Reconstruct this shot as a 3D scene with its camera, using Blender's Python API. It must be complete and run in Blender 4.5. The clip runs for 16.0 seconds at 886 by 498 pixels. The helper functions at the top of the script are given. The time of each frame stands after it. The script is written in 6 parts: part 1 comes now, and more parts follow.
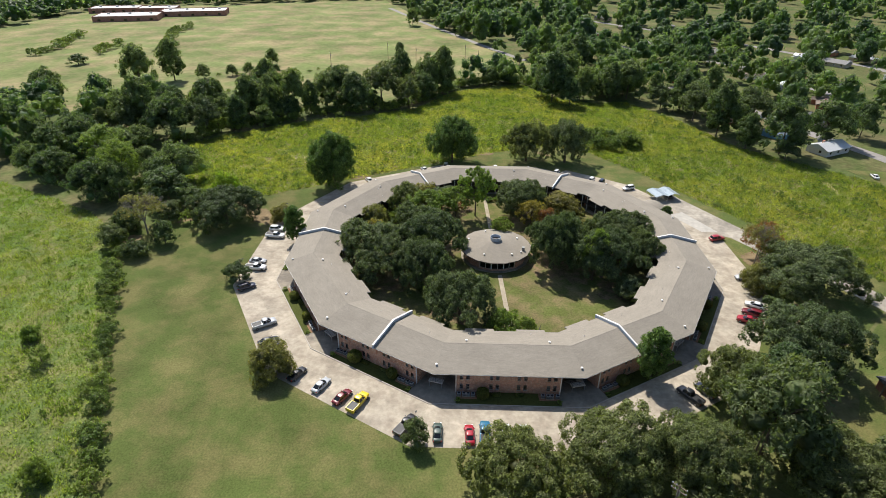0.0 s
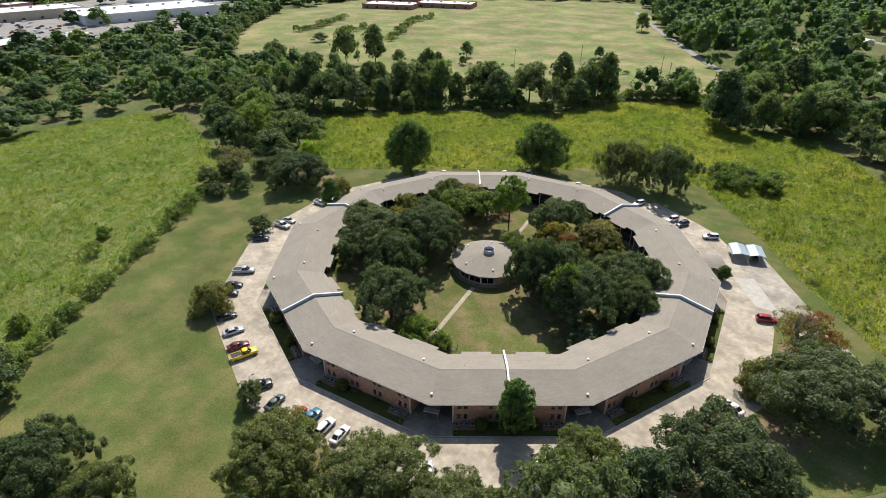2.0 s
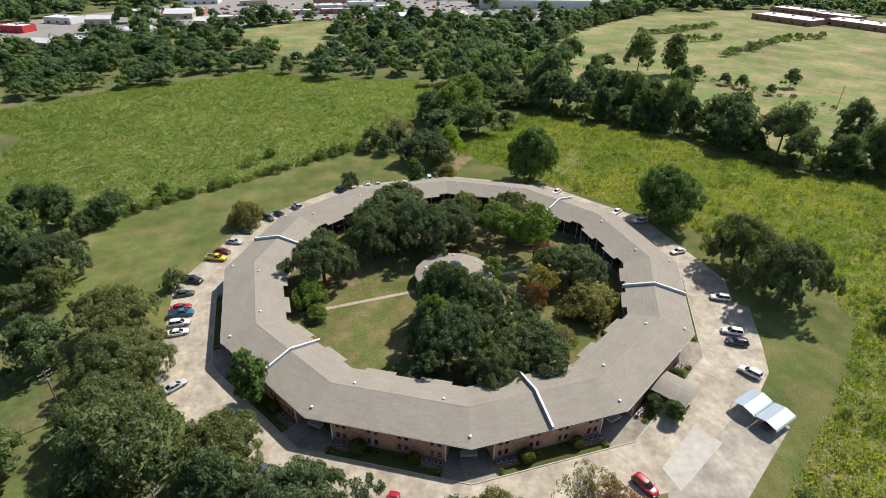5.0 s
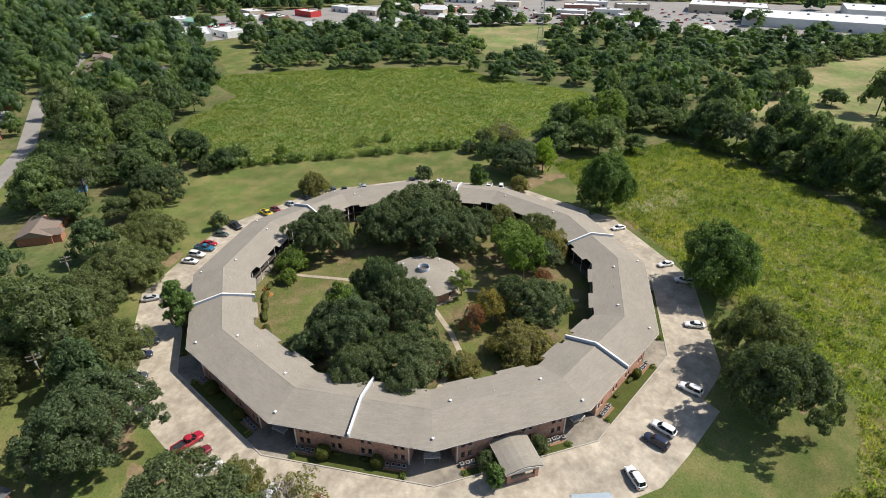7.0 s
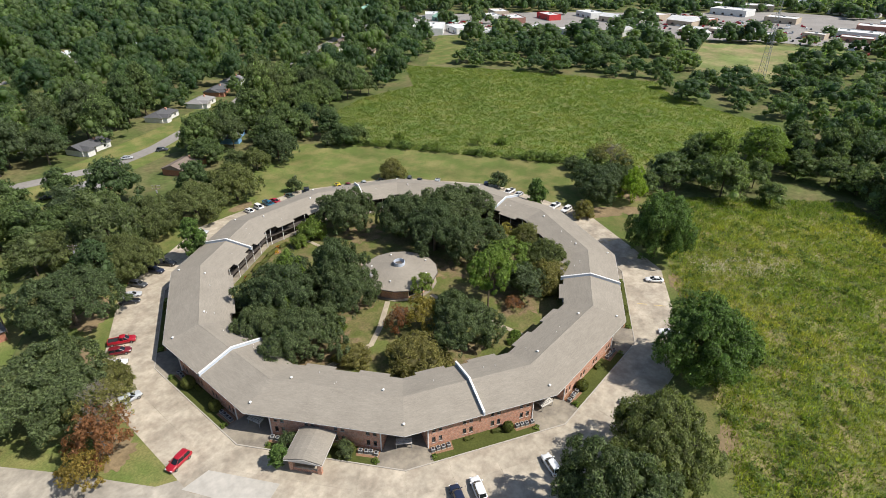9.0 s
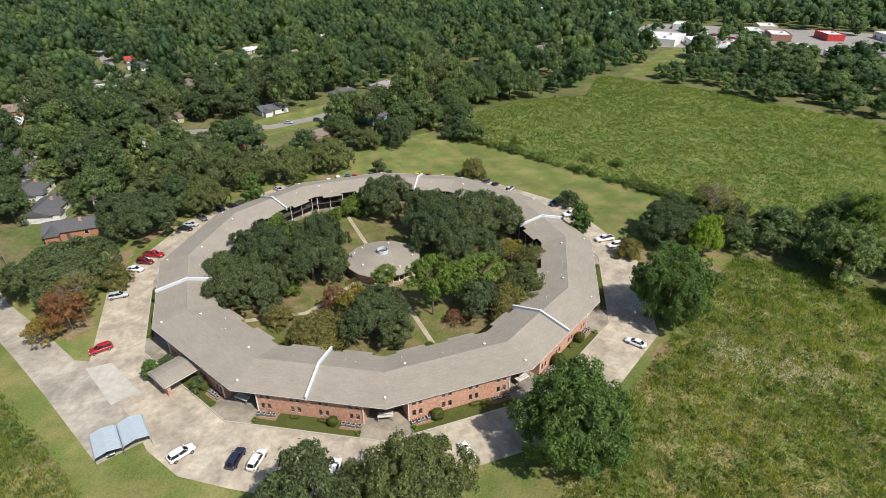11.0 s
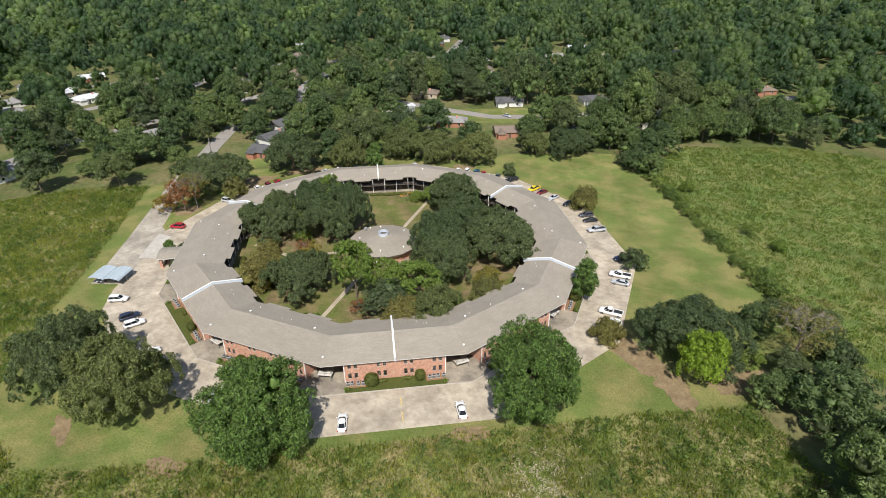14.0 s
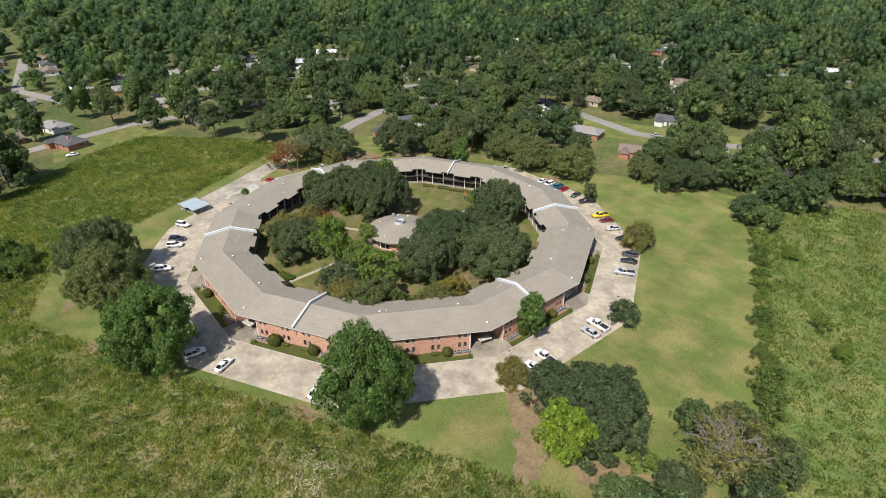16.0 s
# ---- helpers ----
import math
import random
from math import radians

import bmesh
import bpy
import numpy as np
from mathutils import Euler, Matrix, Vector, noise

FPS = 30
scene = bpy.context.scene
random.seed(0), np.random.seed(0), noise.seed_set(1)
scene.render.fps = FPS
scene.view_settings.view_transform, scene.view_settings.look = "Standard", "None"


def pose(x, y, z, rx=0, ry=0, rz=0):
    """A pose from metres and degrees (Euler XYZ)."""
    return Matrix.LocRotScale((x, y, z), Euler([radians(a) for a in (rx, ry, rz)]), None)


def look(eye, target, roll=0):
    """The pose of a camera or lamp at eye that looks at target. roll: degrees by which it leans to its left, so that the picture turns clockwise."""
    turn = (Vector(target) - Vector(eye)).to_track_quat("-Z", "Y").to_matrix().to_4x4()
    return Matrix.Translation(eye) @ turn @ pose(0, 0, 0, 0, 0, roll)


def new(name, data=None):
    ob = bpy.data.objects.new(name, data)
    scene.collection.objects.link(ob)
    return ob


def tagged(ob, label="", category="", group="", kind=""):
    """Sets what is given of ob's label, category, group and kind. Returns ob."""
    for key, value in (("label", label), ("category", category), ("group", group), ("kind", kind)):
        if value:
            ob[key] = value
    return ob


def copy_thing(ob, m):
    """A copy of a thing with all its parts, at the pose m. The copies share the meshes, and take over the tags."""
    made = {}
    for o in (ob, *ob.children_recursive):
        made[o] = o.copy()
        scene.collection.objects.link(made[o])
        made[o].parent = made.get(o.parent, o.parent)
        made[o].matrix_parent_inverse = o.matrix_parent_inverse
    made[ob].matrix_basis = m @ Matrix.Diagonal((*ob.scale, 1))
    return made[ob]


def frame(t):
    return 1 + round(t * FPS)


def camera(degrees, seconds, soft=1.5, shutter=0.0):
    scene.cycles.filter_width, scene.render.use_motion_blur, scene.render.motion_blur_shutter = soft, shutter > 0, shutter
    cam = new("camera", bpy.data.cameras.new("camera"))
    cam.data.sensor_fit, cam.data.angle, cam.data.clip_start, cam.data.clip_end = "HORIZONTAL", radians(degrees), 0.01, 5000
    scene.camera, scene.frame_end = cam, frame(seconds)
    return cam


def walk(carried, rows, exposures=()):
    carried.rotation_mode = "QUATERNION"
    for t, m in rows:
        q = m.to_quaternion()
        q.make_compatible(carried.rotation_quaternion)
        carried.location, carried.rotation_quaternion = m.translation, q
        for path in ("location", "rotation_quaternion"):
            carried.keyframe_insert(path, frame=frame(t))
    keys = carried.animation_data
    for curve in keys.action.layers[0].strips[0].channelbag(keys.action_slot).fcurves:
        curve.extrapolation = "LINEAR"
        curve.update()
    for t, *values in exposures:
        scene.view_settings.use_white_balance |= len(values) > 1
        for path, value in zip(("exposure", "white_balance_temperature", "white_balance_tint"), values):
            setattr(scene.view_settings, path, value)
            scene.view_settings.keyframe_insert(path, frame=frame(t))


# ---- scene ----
cam = camera(76.58, 16.0, soft=0.5)
METRES, EYE, TILT, LEAN, TURN = 557.2, 82.04, 0.0, 0.0, 0.0
CX, CY = -15.15, -140.38
ROWS = [
    (0.0, 0.0000, 0.0000, 0.0007, 0.11, -29.81, -0.28),
    (0.5, 0.0316, 0.0025, 0.0008, 7.15, -29.82, -0.20),
    (1.0, 0.0620, 0.0086, 0.0001, 14.32, -29.80, -0.24),
    (1.5, 0.0918, 0.0193, -0.0002, 21.49, -29.87, -0.23),
    (2.0, 0.1189, 0.0330, -0.0005, 28.24, -29.90, -0.17),
    (2.5, 0.1453, 0.0497, -0.0007, 35.45, -29.93, -0.34),
    (3.0, 0.1690, 0.0697, -0.0008, 42.60, -29.90, -0.51),
    (3.5, 0.1905, 0.0932, -0.0007, 49.74, -30.00, -0.40),
    (4.0, 0.2088, 0.1186, -0.0007, 56.92, -30.11, -0.40),
    (6.5, 0.2480, 0.2677, 0.0007, 92.74, -29.98, -0.28),
    (7.0, 0.2440, 0.2981, 0.0005, 99.92, -29.91, -0.32),
    (7.5, 0.2364, 0.3289, 0.0006, 107.20, -29.86, -0.29),
    (8.0, 0.2253, 0.3575, 0.0010, 114.27, -29.83, -0.23),
    (8.5, 0.2108, 0.3843, 0.0006, 121.36, -29.72, -0.21),
    (9.0, 0.1929, 0.4097, 0.0001, 128.48, -29.64, -0.14),
    (11.5, 0.0611, 0.4934, -0.0026, 164.66, -29.24, 0.10),
    (12.0, 0.0297, 0.4994, -0.0026, 171.90, -29.21, 0.16),
    (12.5, -0.0012, 0.5016, -0.0023, 179.02, -29.15, 0.13),
    (13.0, -0.0329, 0.4999, -0.0020, 186.25, -29.14, 0.15),
    (13.5, -0.0634, 0.4943, -0.0018, 193.20, -29.15, 0.18),
    (14.0, -0.0939, 0.4851, -0.0015, 200.51, -29.11, 0.22),
    (14.5, -0.1221, 0.4720, -0.0014, 207.59, -29.16, 0.17),
    (15.0, -0.1489, 0.4554, -0.0009, 214.62, -29.28, 0.15),
    (15.5, -0.1734, 0.4360, -0.0007, 221.83, -29.26, 0.15),
    (16.0, -0.1953, 0.4134, -0.0006, 229.04, -29.29, 0.07),
]
walk(cam, [(t, pose(CX, CY, EYE, TILT, LEAN, TURN) @ pose(METRES * x, METRES * y, METRES * z, 90 + pitch, roll, yaw)) for t, x, y, z, yaw, pitch, roll in ROWS], exposures=[(0.0, 0.46), (4.0, 0.41), (8.0, 0.41), (11.5, 0.38), (16.0, 0.40)])


# ---- light ----
SUN_AZ, SUN_EL = 112.0, 51.0  # direction towards the sun, degrees from +x
world = bpy.data.worlds.new("world")
scene.world = world
world.use_nodes = True
wn = world.node_tree.nodes
sky = wn.new("ShaderNodeTexSky")
sky.sky_type, sky.sun_disc = "NISHITA", False
sky.sun_elevation, sky.sun_rotation = radians(SUN_EL), radians(90.0 - SUN_AZ)
world.node_tree.links.new(sky.outputs[0], wn["Background"].inputs[0])
wn["Background"].inputs[1].default_value = 0.09
lamp = bpy.data.lights.new("sun", "SUN")
lamp.energy, lamp.angle, lamp.color = 4.3, radians(0.55), (1.0, 0.95, 0.87)
sun = new("sun", lamp)
sv = Vector((math.cos(radians(SUN_AZ)) * math.cos(radians(SUN_EL)), math.sin(radians(SUN_AZ)) * math.cos(radians(SUN_EL)), math.sin(radians(SUN_EL))))
sun.matrix_world = look(sv * 300, (0, 0, 0))


# ---- materials ----
def mat(name, base, rough=0.8, metal=0.0, spec=0.3, var=0.0, scale=1.0, big=0.0, bigscale=0.05, bump=0.0, bscale=None, second=None, jitter=0.0, island=0.0, tint=False, coat=0.0, trans=0.0, matt=0.0):
    """base colour varied by fine and broad noise, by object and by island; bump in metres."""
    m = bpy.data.materials.new(name)
    m.use_nodes = True
    t = m.node_tree
    n, ln = t.nodes, t.links
    b = n["Principled BSDF"]
    b.inputs["Roughness"].default_value = rough
    b.inputs["Metallic"].default_value = metal
    b.inputs["Specular IOR Level"].default_value = spec
    b.inputs["Coat Weight"].default_value = coat
    b.inputs["Diffuse Roughness"].default_value = matt
    b.inputs["Transmission Weight"].default_value = trans
    geo = n.new("ShaderNodeNewGeometry")
    col = n.new("ShaderNodeRGB")
    col.outputs[0].default_value = (*base, 1)
    cur = col.outputs[0]

    def noise_node(sc, detail=4.0):
        x = n.new("ShaderNodeTexNoise")
        x.inputs["Scale"].default_value = sc
        x.inputs["Detail"].default_value = detail
        x.inputs["Roughness"].default_value = 0.6
        ln.new(geo.outputs["Position"], x.inputs["Vector"])
        return x.outputs["Fac"]

    def stretch(fac, lo, hi, a=0.3, c=0.7):
        r = n.new("ShaderNodeMapRange")
        ln.new(fac, r.inputs[0])
        r.inputs[1].default_value, r.inputs[2].default_value, r.inputs[3].default_value, r.inputs[4].default_value = a, c, lo, hi
        return r.outputs[0]

    def times(cur, fac):
        x = n.new("ShaderNodeVectorMath")
        x.operation = "SCALE"
        ln.new(cur, x.inputs[0])
        ln.new(fac, x.inputs["Scale"])
        return x.outputs[0]

    if second:
        x = n.new("ShaderNodeMix")
        x.data_type = "RGBA"
        x.inputs[7].default_value = (*second, 1)
        ln.new(cur, x.inputs[6])
        if tint:
            at = n.new("ShaderNodeAttribute")
            at.attribute_name = "tint"
            ln.new(at.outputs["Fac"], x.inputs[0])
        elif island:
            oi = n.new("ShaderNodeObjectInfo")
            ln.new(oi.outputs["Random"], x.inputs[0])
        else:
            ln.new(stretch(noise_node(bigscale * 1.7, 5.0), 0, 1, 0.42, 0.62), x.inputs[0])
        cur = x.outputs[2]
    if island:
        cur = times(cur, stretch(geo.outputs["Random Per Island"], 1 - island, 1 + island, 0, 1))
    if var:
        cur = times(cur, stretch(noise_node(scale), 1 - var, 1 + var))
    if big:
        cur = times(cur, stretch(noise_node(bigscale), 1 - big, 1 + big))
    if jitter:
        oi = n.new("ShaderNodeObjectInfo")
        cur = times(cur, stretch(oi.outputs["Random"], 1 - jitter, 1 + jitter, 0, 1))
    ln.new(cur, b.inputs["Base Color"])
    if bump:
        bp = n.new("ShaderNodeBump")
        bp.inputs["Strength"].default_value = 1.0
        bp.inputs["Distance"].default_value = bump
        ln.new(noise_node(bscale or scale), bp.inputs["Height"])
        ln.new(bp.outputs[0], b.inputs["Normal"])
    return m


def leafy(name, dark, light, island=0.35, tint=False, through_light=0.42, glow=1.25):
    m = mat(name, dark, 0.5, spec=0.35, second=light, island=island, tint=tint, var=0.3, scale=1.3, bump=0.35, bscale=1.6)
    t = m.node_tree
    n, ln = t.nodes, t.links
    b = n["Principled BSDF"]
    src = b.inputs["Base Color"].links[0].from_socket
    tr = n.new("ShaderNodeBsdfTranslucent")
    warm = n.new("ShaderNodeVectorMath")
    warm.operation = "MULTIPLY"
    warm.inputs[1].default_value = (1.5 * glow, 1.6 * glow, 0.7 * glow)
    ln.new(src, warm.inputs[0])
    ln.new(warm.outputs[0], tr.inputs[0])
    mix = n.new("ShaderNodeMixShader")
    mix.inputs[0].default_value = through_light
    ln.new(b.outputs[0], mix.inputs[1])
    ln.new(tr.outputs[0], mix.inputs[2])
    ln.new(mix.outputs[0], n["Material Output"].inputs[0])
    return m


M_STRAW = mat("dry_straw", (0.46, 0.40, 0.28), 0.9, island=0.35, second=(0.36, 0.29, 0.19))
M_LAWN = mat("mown_lawn", (0.112, 0.144, 0.040), 0.95, spec=0.1, var=0.26, scale=2.6, big=0.2, bigscale=0.07, second=(0.190, 0.18, 0.068), bump=0.04, bscale=6, matt=0.35)
M_COURT = mat("court_ground", (0.108, 0.125, 0.036), 0.95, spec=0.1, var=0.24, scale=2.0, big=0.2, bigscale=0.1, second=(0.19, 0.155, 0.075), bump=0.04, bscale=5)
M_FIELD = mat("field_ground", (0.112, 0.14, 0.04), 0.95, spec=0.1, var=0.5, scale=1.2, big=0.3, bigscale=0.09, second=(0.215, 0.185, 0.085), bump=0.3, bscale=1.8)
M_FIELD2 = mat("green_field_ground", (0.118, 0.165, 0.046), 0.95, spec=0.1, var=0.4, scale=1.6, big=0.22, bigscale=0.08, second=(0.20, 0.20, 0.072), bump=0.3, bscale=1.8)
M_PASTURE = mat("pasture", (0.165, 0.20, 0.070), 0.95, spec=0.1, var=0.16, scale=0.3, big=0.24, bigscale=0.025, second=(0.285, 0.24, 0.125), bump=0.05, bscale=1)
M_GROUND = mat("rough_ground", (0.092, 0.118, 0.038), 0.95, spec=0.1, var=0.25, scale=0.5, big=0.2, bigscale=0.03, second=(0.155, 0.14, 0.066), bump=0.1, bscale=1)
M_SOIL = mat("bare_soil", (0.22, 0.165, 0.095), 0.95, spec=0.1, var=0.2, scale=1.5, big=0.2, bigscale=0.3, bump=0.03, bscale=4)
M_CONC = mat("concrete", (0.43, 0.375, 0.295), 0.85, spec=0.25, var=0.15, scale=0.9, big=0.22, bigscale=0.16, second=(0.335, 0.285, 0.222), jitter=0.06, bump=0.008, bscale=14)
M_PATCH = mat("new_concrete", (0.45, 0.42, 0.37), 0.85, spec=0.25, var=0.08, scale=0.8, big=0.1, bigscale=0.2)
M_DRIVE = mat("drive_concrete", (0.375, 0.335, 0.275), 0.85, spec=0.25, var=0.16, scale=0.8, big=0.24, bigscale=0.12, second=(0.29, 0.26, 0.215), bump=0.008, bscale=14)
M_LITTER = mat("leaf_litter", (0.20, 0.145, 0.085), 0.95, spec=0.1, var=0.35, scale=3.0, big=0.25, bigscale=0.25, second=(0.12, 0.12, 0.045), bump=0.03, bscale=6)
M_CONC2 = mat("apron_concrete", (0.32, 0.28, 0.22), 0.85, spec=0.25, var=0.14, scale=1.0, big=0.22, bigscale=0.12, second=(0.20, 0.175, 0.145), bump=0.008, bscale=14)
M_PATH = mat("path_concrete", (0.38, 0.325, 0.245), 0.9, spec=0.2, var=0.15, scale=1.2, big=0.15, bigscale=0.2)
M_KERB = mat("kerb_concrete", (0.42, 0.38, 0.33), 0.85, var=0.15, scale=2.0)
M_ASPHALT = mat("street_surface", (0.27, 0.25, 0.23), 0.9, var=0.12, scale=0.7, big=0.12, bigscale=0.05)
def shingle(name, base):
    """Courses of shingle: streaks along the eave, blotches and odd darker tabs, in the slope's own axes."""
    m = mat(name, base, 0.92, spec=0.15, big=0.06, bigscale=0.2, jitter=0.03)
    t = m.node_tree
    n, ln = t.nodes, t.links
    b = n["Principled BSDF"]
    src = b.inputs["Base Color"].links[0].from_socket
    tc = n.new("ShaderNodeTexCoord")
    cur = src
    for sx, sy, amp in ((6.5, 1.1, 0.08), (1.6, 0.35, 0.05), (15.0, 4.0, 0.10)):
        sc = n.new("ShaderNodeVectorMath")
        sc.operation = "MULTIPLY"
        sc.inputs[1].default_value = (sx, sy, sx)
        ln.new(tc.outputs["Object"], sc.inputs[0])
        ns = n.new("ShaderNodeTexNoise")
        ns.inputs["Scale"].default_value, ns.inputs["Detail"].default_value = 1.0, 3.0
        ln.new(sc.outputs[0], ns.inputs["Vector"])
        mr = n.new("ShaderNodeMapRange")
        mr.inputs[1].default_value, mr.inputs[2].default_value, mr.inputs[3].default_value, mr.inputs[4].default_value = 0.32, 0.68, 1 - amp, 1 + amp
        ln.new(ns.outputs["Fac"], mr.inputs[0])
        x = n.new("ShaderNodeVectorMath")
        x.operation = "SCALE"
        ln.new(cur, x.inputs[0])
        ln.new(mr.outputs[0], x.inputs["Scale"])
        cur = x.outputs[0]
    ln.new(cur, b.inputs["Base Color"])
    return m


M_ROOF = shingle("roof_shingle", (0.285, 0.255, 0.212))
M_WHITE = mat("white_trim", (0.74, 0.73, 0.71), 0.55, var=0.06, scale=3)
M_GUTTER = mat("gutter_paint", (0.50, 0.48, 0.46), 0.55, var=0.1, scale=2)
# On the soffits this dark tone carries the shade inside the passages.
M_SOFFIT = mat("soffit_board", (0.10, 0.085, 0.075), 0.8, var=0.1, scale=2)
M_STRIP = mat("strip_grass", (0.076, 0.088, 0.024), 0.95, spec=0.1, var=0.2, scale=3.0, big=0.12, bigscale=0.3, bump=0.04, bscale=6)
# The deep shade of galleries and passages is put into this near-black colour.
M_COURTWALL = mat("shade_dark_boards", (0.055, 0.043, 0.036), 0.8, var=0.15, scale=2)
# Deck tone lowered so that shade under the roof is in the colour.
M_GALLERY = mat("shade_dark_deck", (0.10, 0.085, 0.075), 0.85, var=0.15, scale=2)
M_CAP = mat("parapet_cap", (0.80, 0.79, 0.77), 0.5, var=0.05, scale=2)
# Parapet sides are tinted blue-grey for shade; the coping above stays white.
M_CAPSIDE = mat("parapet_side", (0.50, 0.55, 0.62), 0.5, var=0.06, scale=2)
M_LANDING = mat("landing_concrete", (0.62, 0.59, 0.54), 0.8, var=0.12, scale=2)
M_DARK = mat("dark_metal", (0.03, 0.03, 0.032), 0.5, var=0.1, scale=4)
M_BLIND = mat("window_blind", (0.32, 0.30, 0.28), 0.8, var=0.1, scale=5, jitter=0.6)
M_GLASS = mat("window_glass", (0.75, 0.80, 0.82), 0.03, spec=0.5, trans=1.0)
M_FRAME = mat("window_frame", (0.10, 0.085, 0.075), 0.5, var=0.1, scale=5)
M_ACBODY = mat("ac_grey_metal", (0.36, 0.37, 0.37), 0.5, metal=0.2, var=0.1, scale=6)
M_ACCOIL = mat("ac_coil", (0.16, 0.165, 0.17), 0.6, metal=0.2, var=0.1, scale=9)
M_ACFAN = mat("ac_fan_black", (0.03, 0.03, 0.035), 0.6, var=0.1, scale=6)
M_MULCH = mat("mulch", (0.26, 0.15, 0.09), 0.95, var=0.3, scale=5, bump=0.03, bscale=8)
M_STEEL = mat("galvanised", (0.42, 0.43, 0.44), 0.45, metal=0.7, var=0.1, scale=3)
M_CANVAS = mat("carport_sheet", (0.47, 0.54, 0.58), 0.3, metal=0.25, var=0.06, scale=1.5)
M_BARK = mat("bark", (0.13, 0.10, 0.075), 0.95, var=0.3, scale=3, bump=0.03, bscale=6)
M_GREYBARK = mat("grey_bark", (0.27, 0.235, 0.20), 0.95, var=0.25, scale=3)
M_WOODPOLE = mat("pole_wood", (0.22, 0.17, 0.13), 0.9, var=0.2, scale=4)
M_RUBBER = mat("tyre", (0.02, 0.02, 0.021), 0.85, var=0.1, scale=8)
M_RIM = mat("rim", (0.42, 0.42, 0.43), 0.3, metal=0.8, var=0.05, scale=8)
M_CARGLASS = mat("car_glass", (0.012, 0.014, 0.017), 0.05, spec=0.6, var=0.05, scale=3)
M_HEAD = mat("headlight_lens", (0.75, 0.76, 0.78), 0.1, spec=0.6)
M_TAIL = mat("tail_light", (0.35, 0.02, 0.015), 0.2, spec=0.5)
M_PAINTMARK = mat("yellow_paint", (0.52, 0.40, 0.17), 0.8, var=0.3, scale=3)
M_INSIDE = mat("room_wall", (0.10, 0.095, 0.09), 0.9, var=0.1, scale=1)


def brick(name, c1, c2, mortar, width=0.22, height=0.075):
    m = bpy.data.materials.new(name)
    m.use_nodes = True
    t = m.node_tree
    n, ln = t.nodes, t.links
    b = n["Principled BSDF"]
    b.inputs["Roughness"].default_value = 0.9
    tc = n.new("ShaderNodeTexCoord")
    mp = n.new("ShaderNodeVectorMath")
    mp.operation = "MULTIPLY"
    sx = n.new("ShaderNodeSeparateXYZ")
    cb = n.new("ShaderNodeCombineXYZ")
    ad = n.new("ShaderNodeMath")
    ad.operation = "ADD"
    ln.new(tc.outputs["Object"], sx.inputs[0])
    ln.new(sx.outputs[0], ad.inputs[0])
    ln.new(sx.outputs[1], ad.inputs[1])
    ln.new(ad.outputs[0], cb.inputs[0])
    ln.new(sx.outputs[2], cb.inputs[1])
    br = n.new("ShaderNodeTexBrick")
    br.inputs["Color1"].default_value, br.inputs["Color2"].default_value, br.inputs["Mortar"].default_value = (*c1, 1), (*c2, 1), (*mortar, 1)
    br.inputs["Scale"].default_value = 1.0
    br.inputs["Brick Width"].default_value, br.inputs["Row Height"].default_value, br.inputs["Mortar Size"].default_value = width, height, 0.008
    ln.new(cb.outputs[0], br.inputs["Vector"])
    ns = n.new("ShaderNodeTexNoise")
    ns.inputs["Scale"].default_value, ns.inputs["Detail"].default_value = 1.6, 5.0
    ln.new(tc.outputs["Object"], ns.inputs["Vector"])
    mr = n.new("ShaderNodeMapRange")
    mr.inputs[1].default_value, mr.inputs[2].default_value, mr.inputs[3].default_value, mr.inputs[4].default_value = 0.35, 0.65, 0.84, 1.16
    ln.new(ns.outputs["Fac"], mr.inputs[0])
    sc = n.new("ShaderNodeVectorMath")
    sc.operation = "SCALE"
    ln.new(br.outputs["Color"], sc.inputs[0])
    ln.new(mr.outputs[0], sc.inputs["Scale"])
    ln.new(sc.outputs[0], b.inputs["Base Color"])
    bp = n.new("ShaderNodeBump")
    bp.inputs["Distance"].default_value = 0.006
    ln.new(br.outputs["Fac"], bp.inputs["Height"])
    bp.invert = True
    ln.new(bp.outputs[0], b.inputs["Normal"])
    return m


M_BRICK = brick("old_brick", (0.59, 0.315, 0.21), (0.41, 0.18, 0.125), (0.52, 0.44, 0.36))


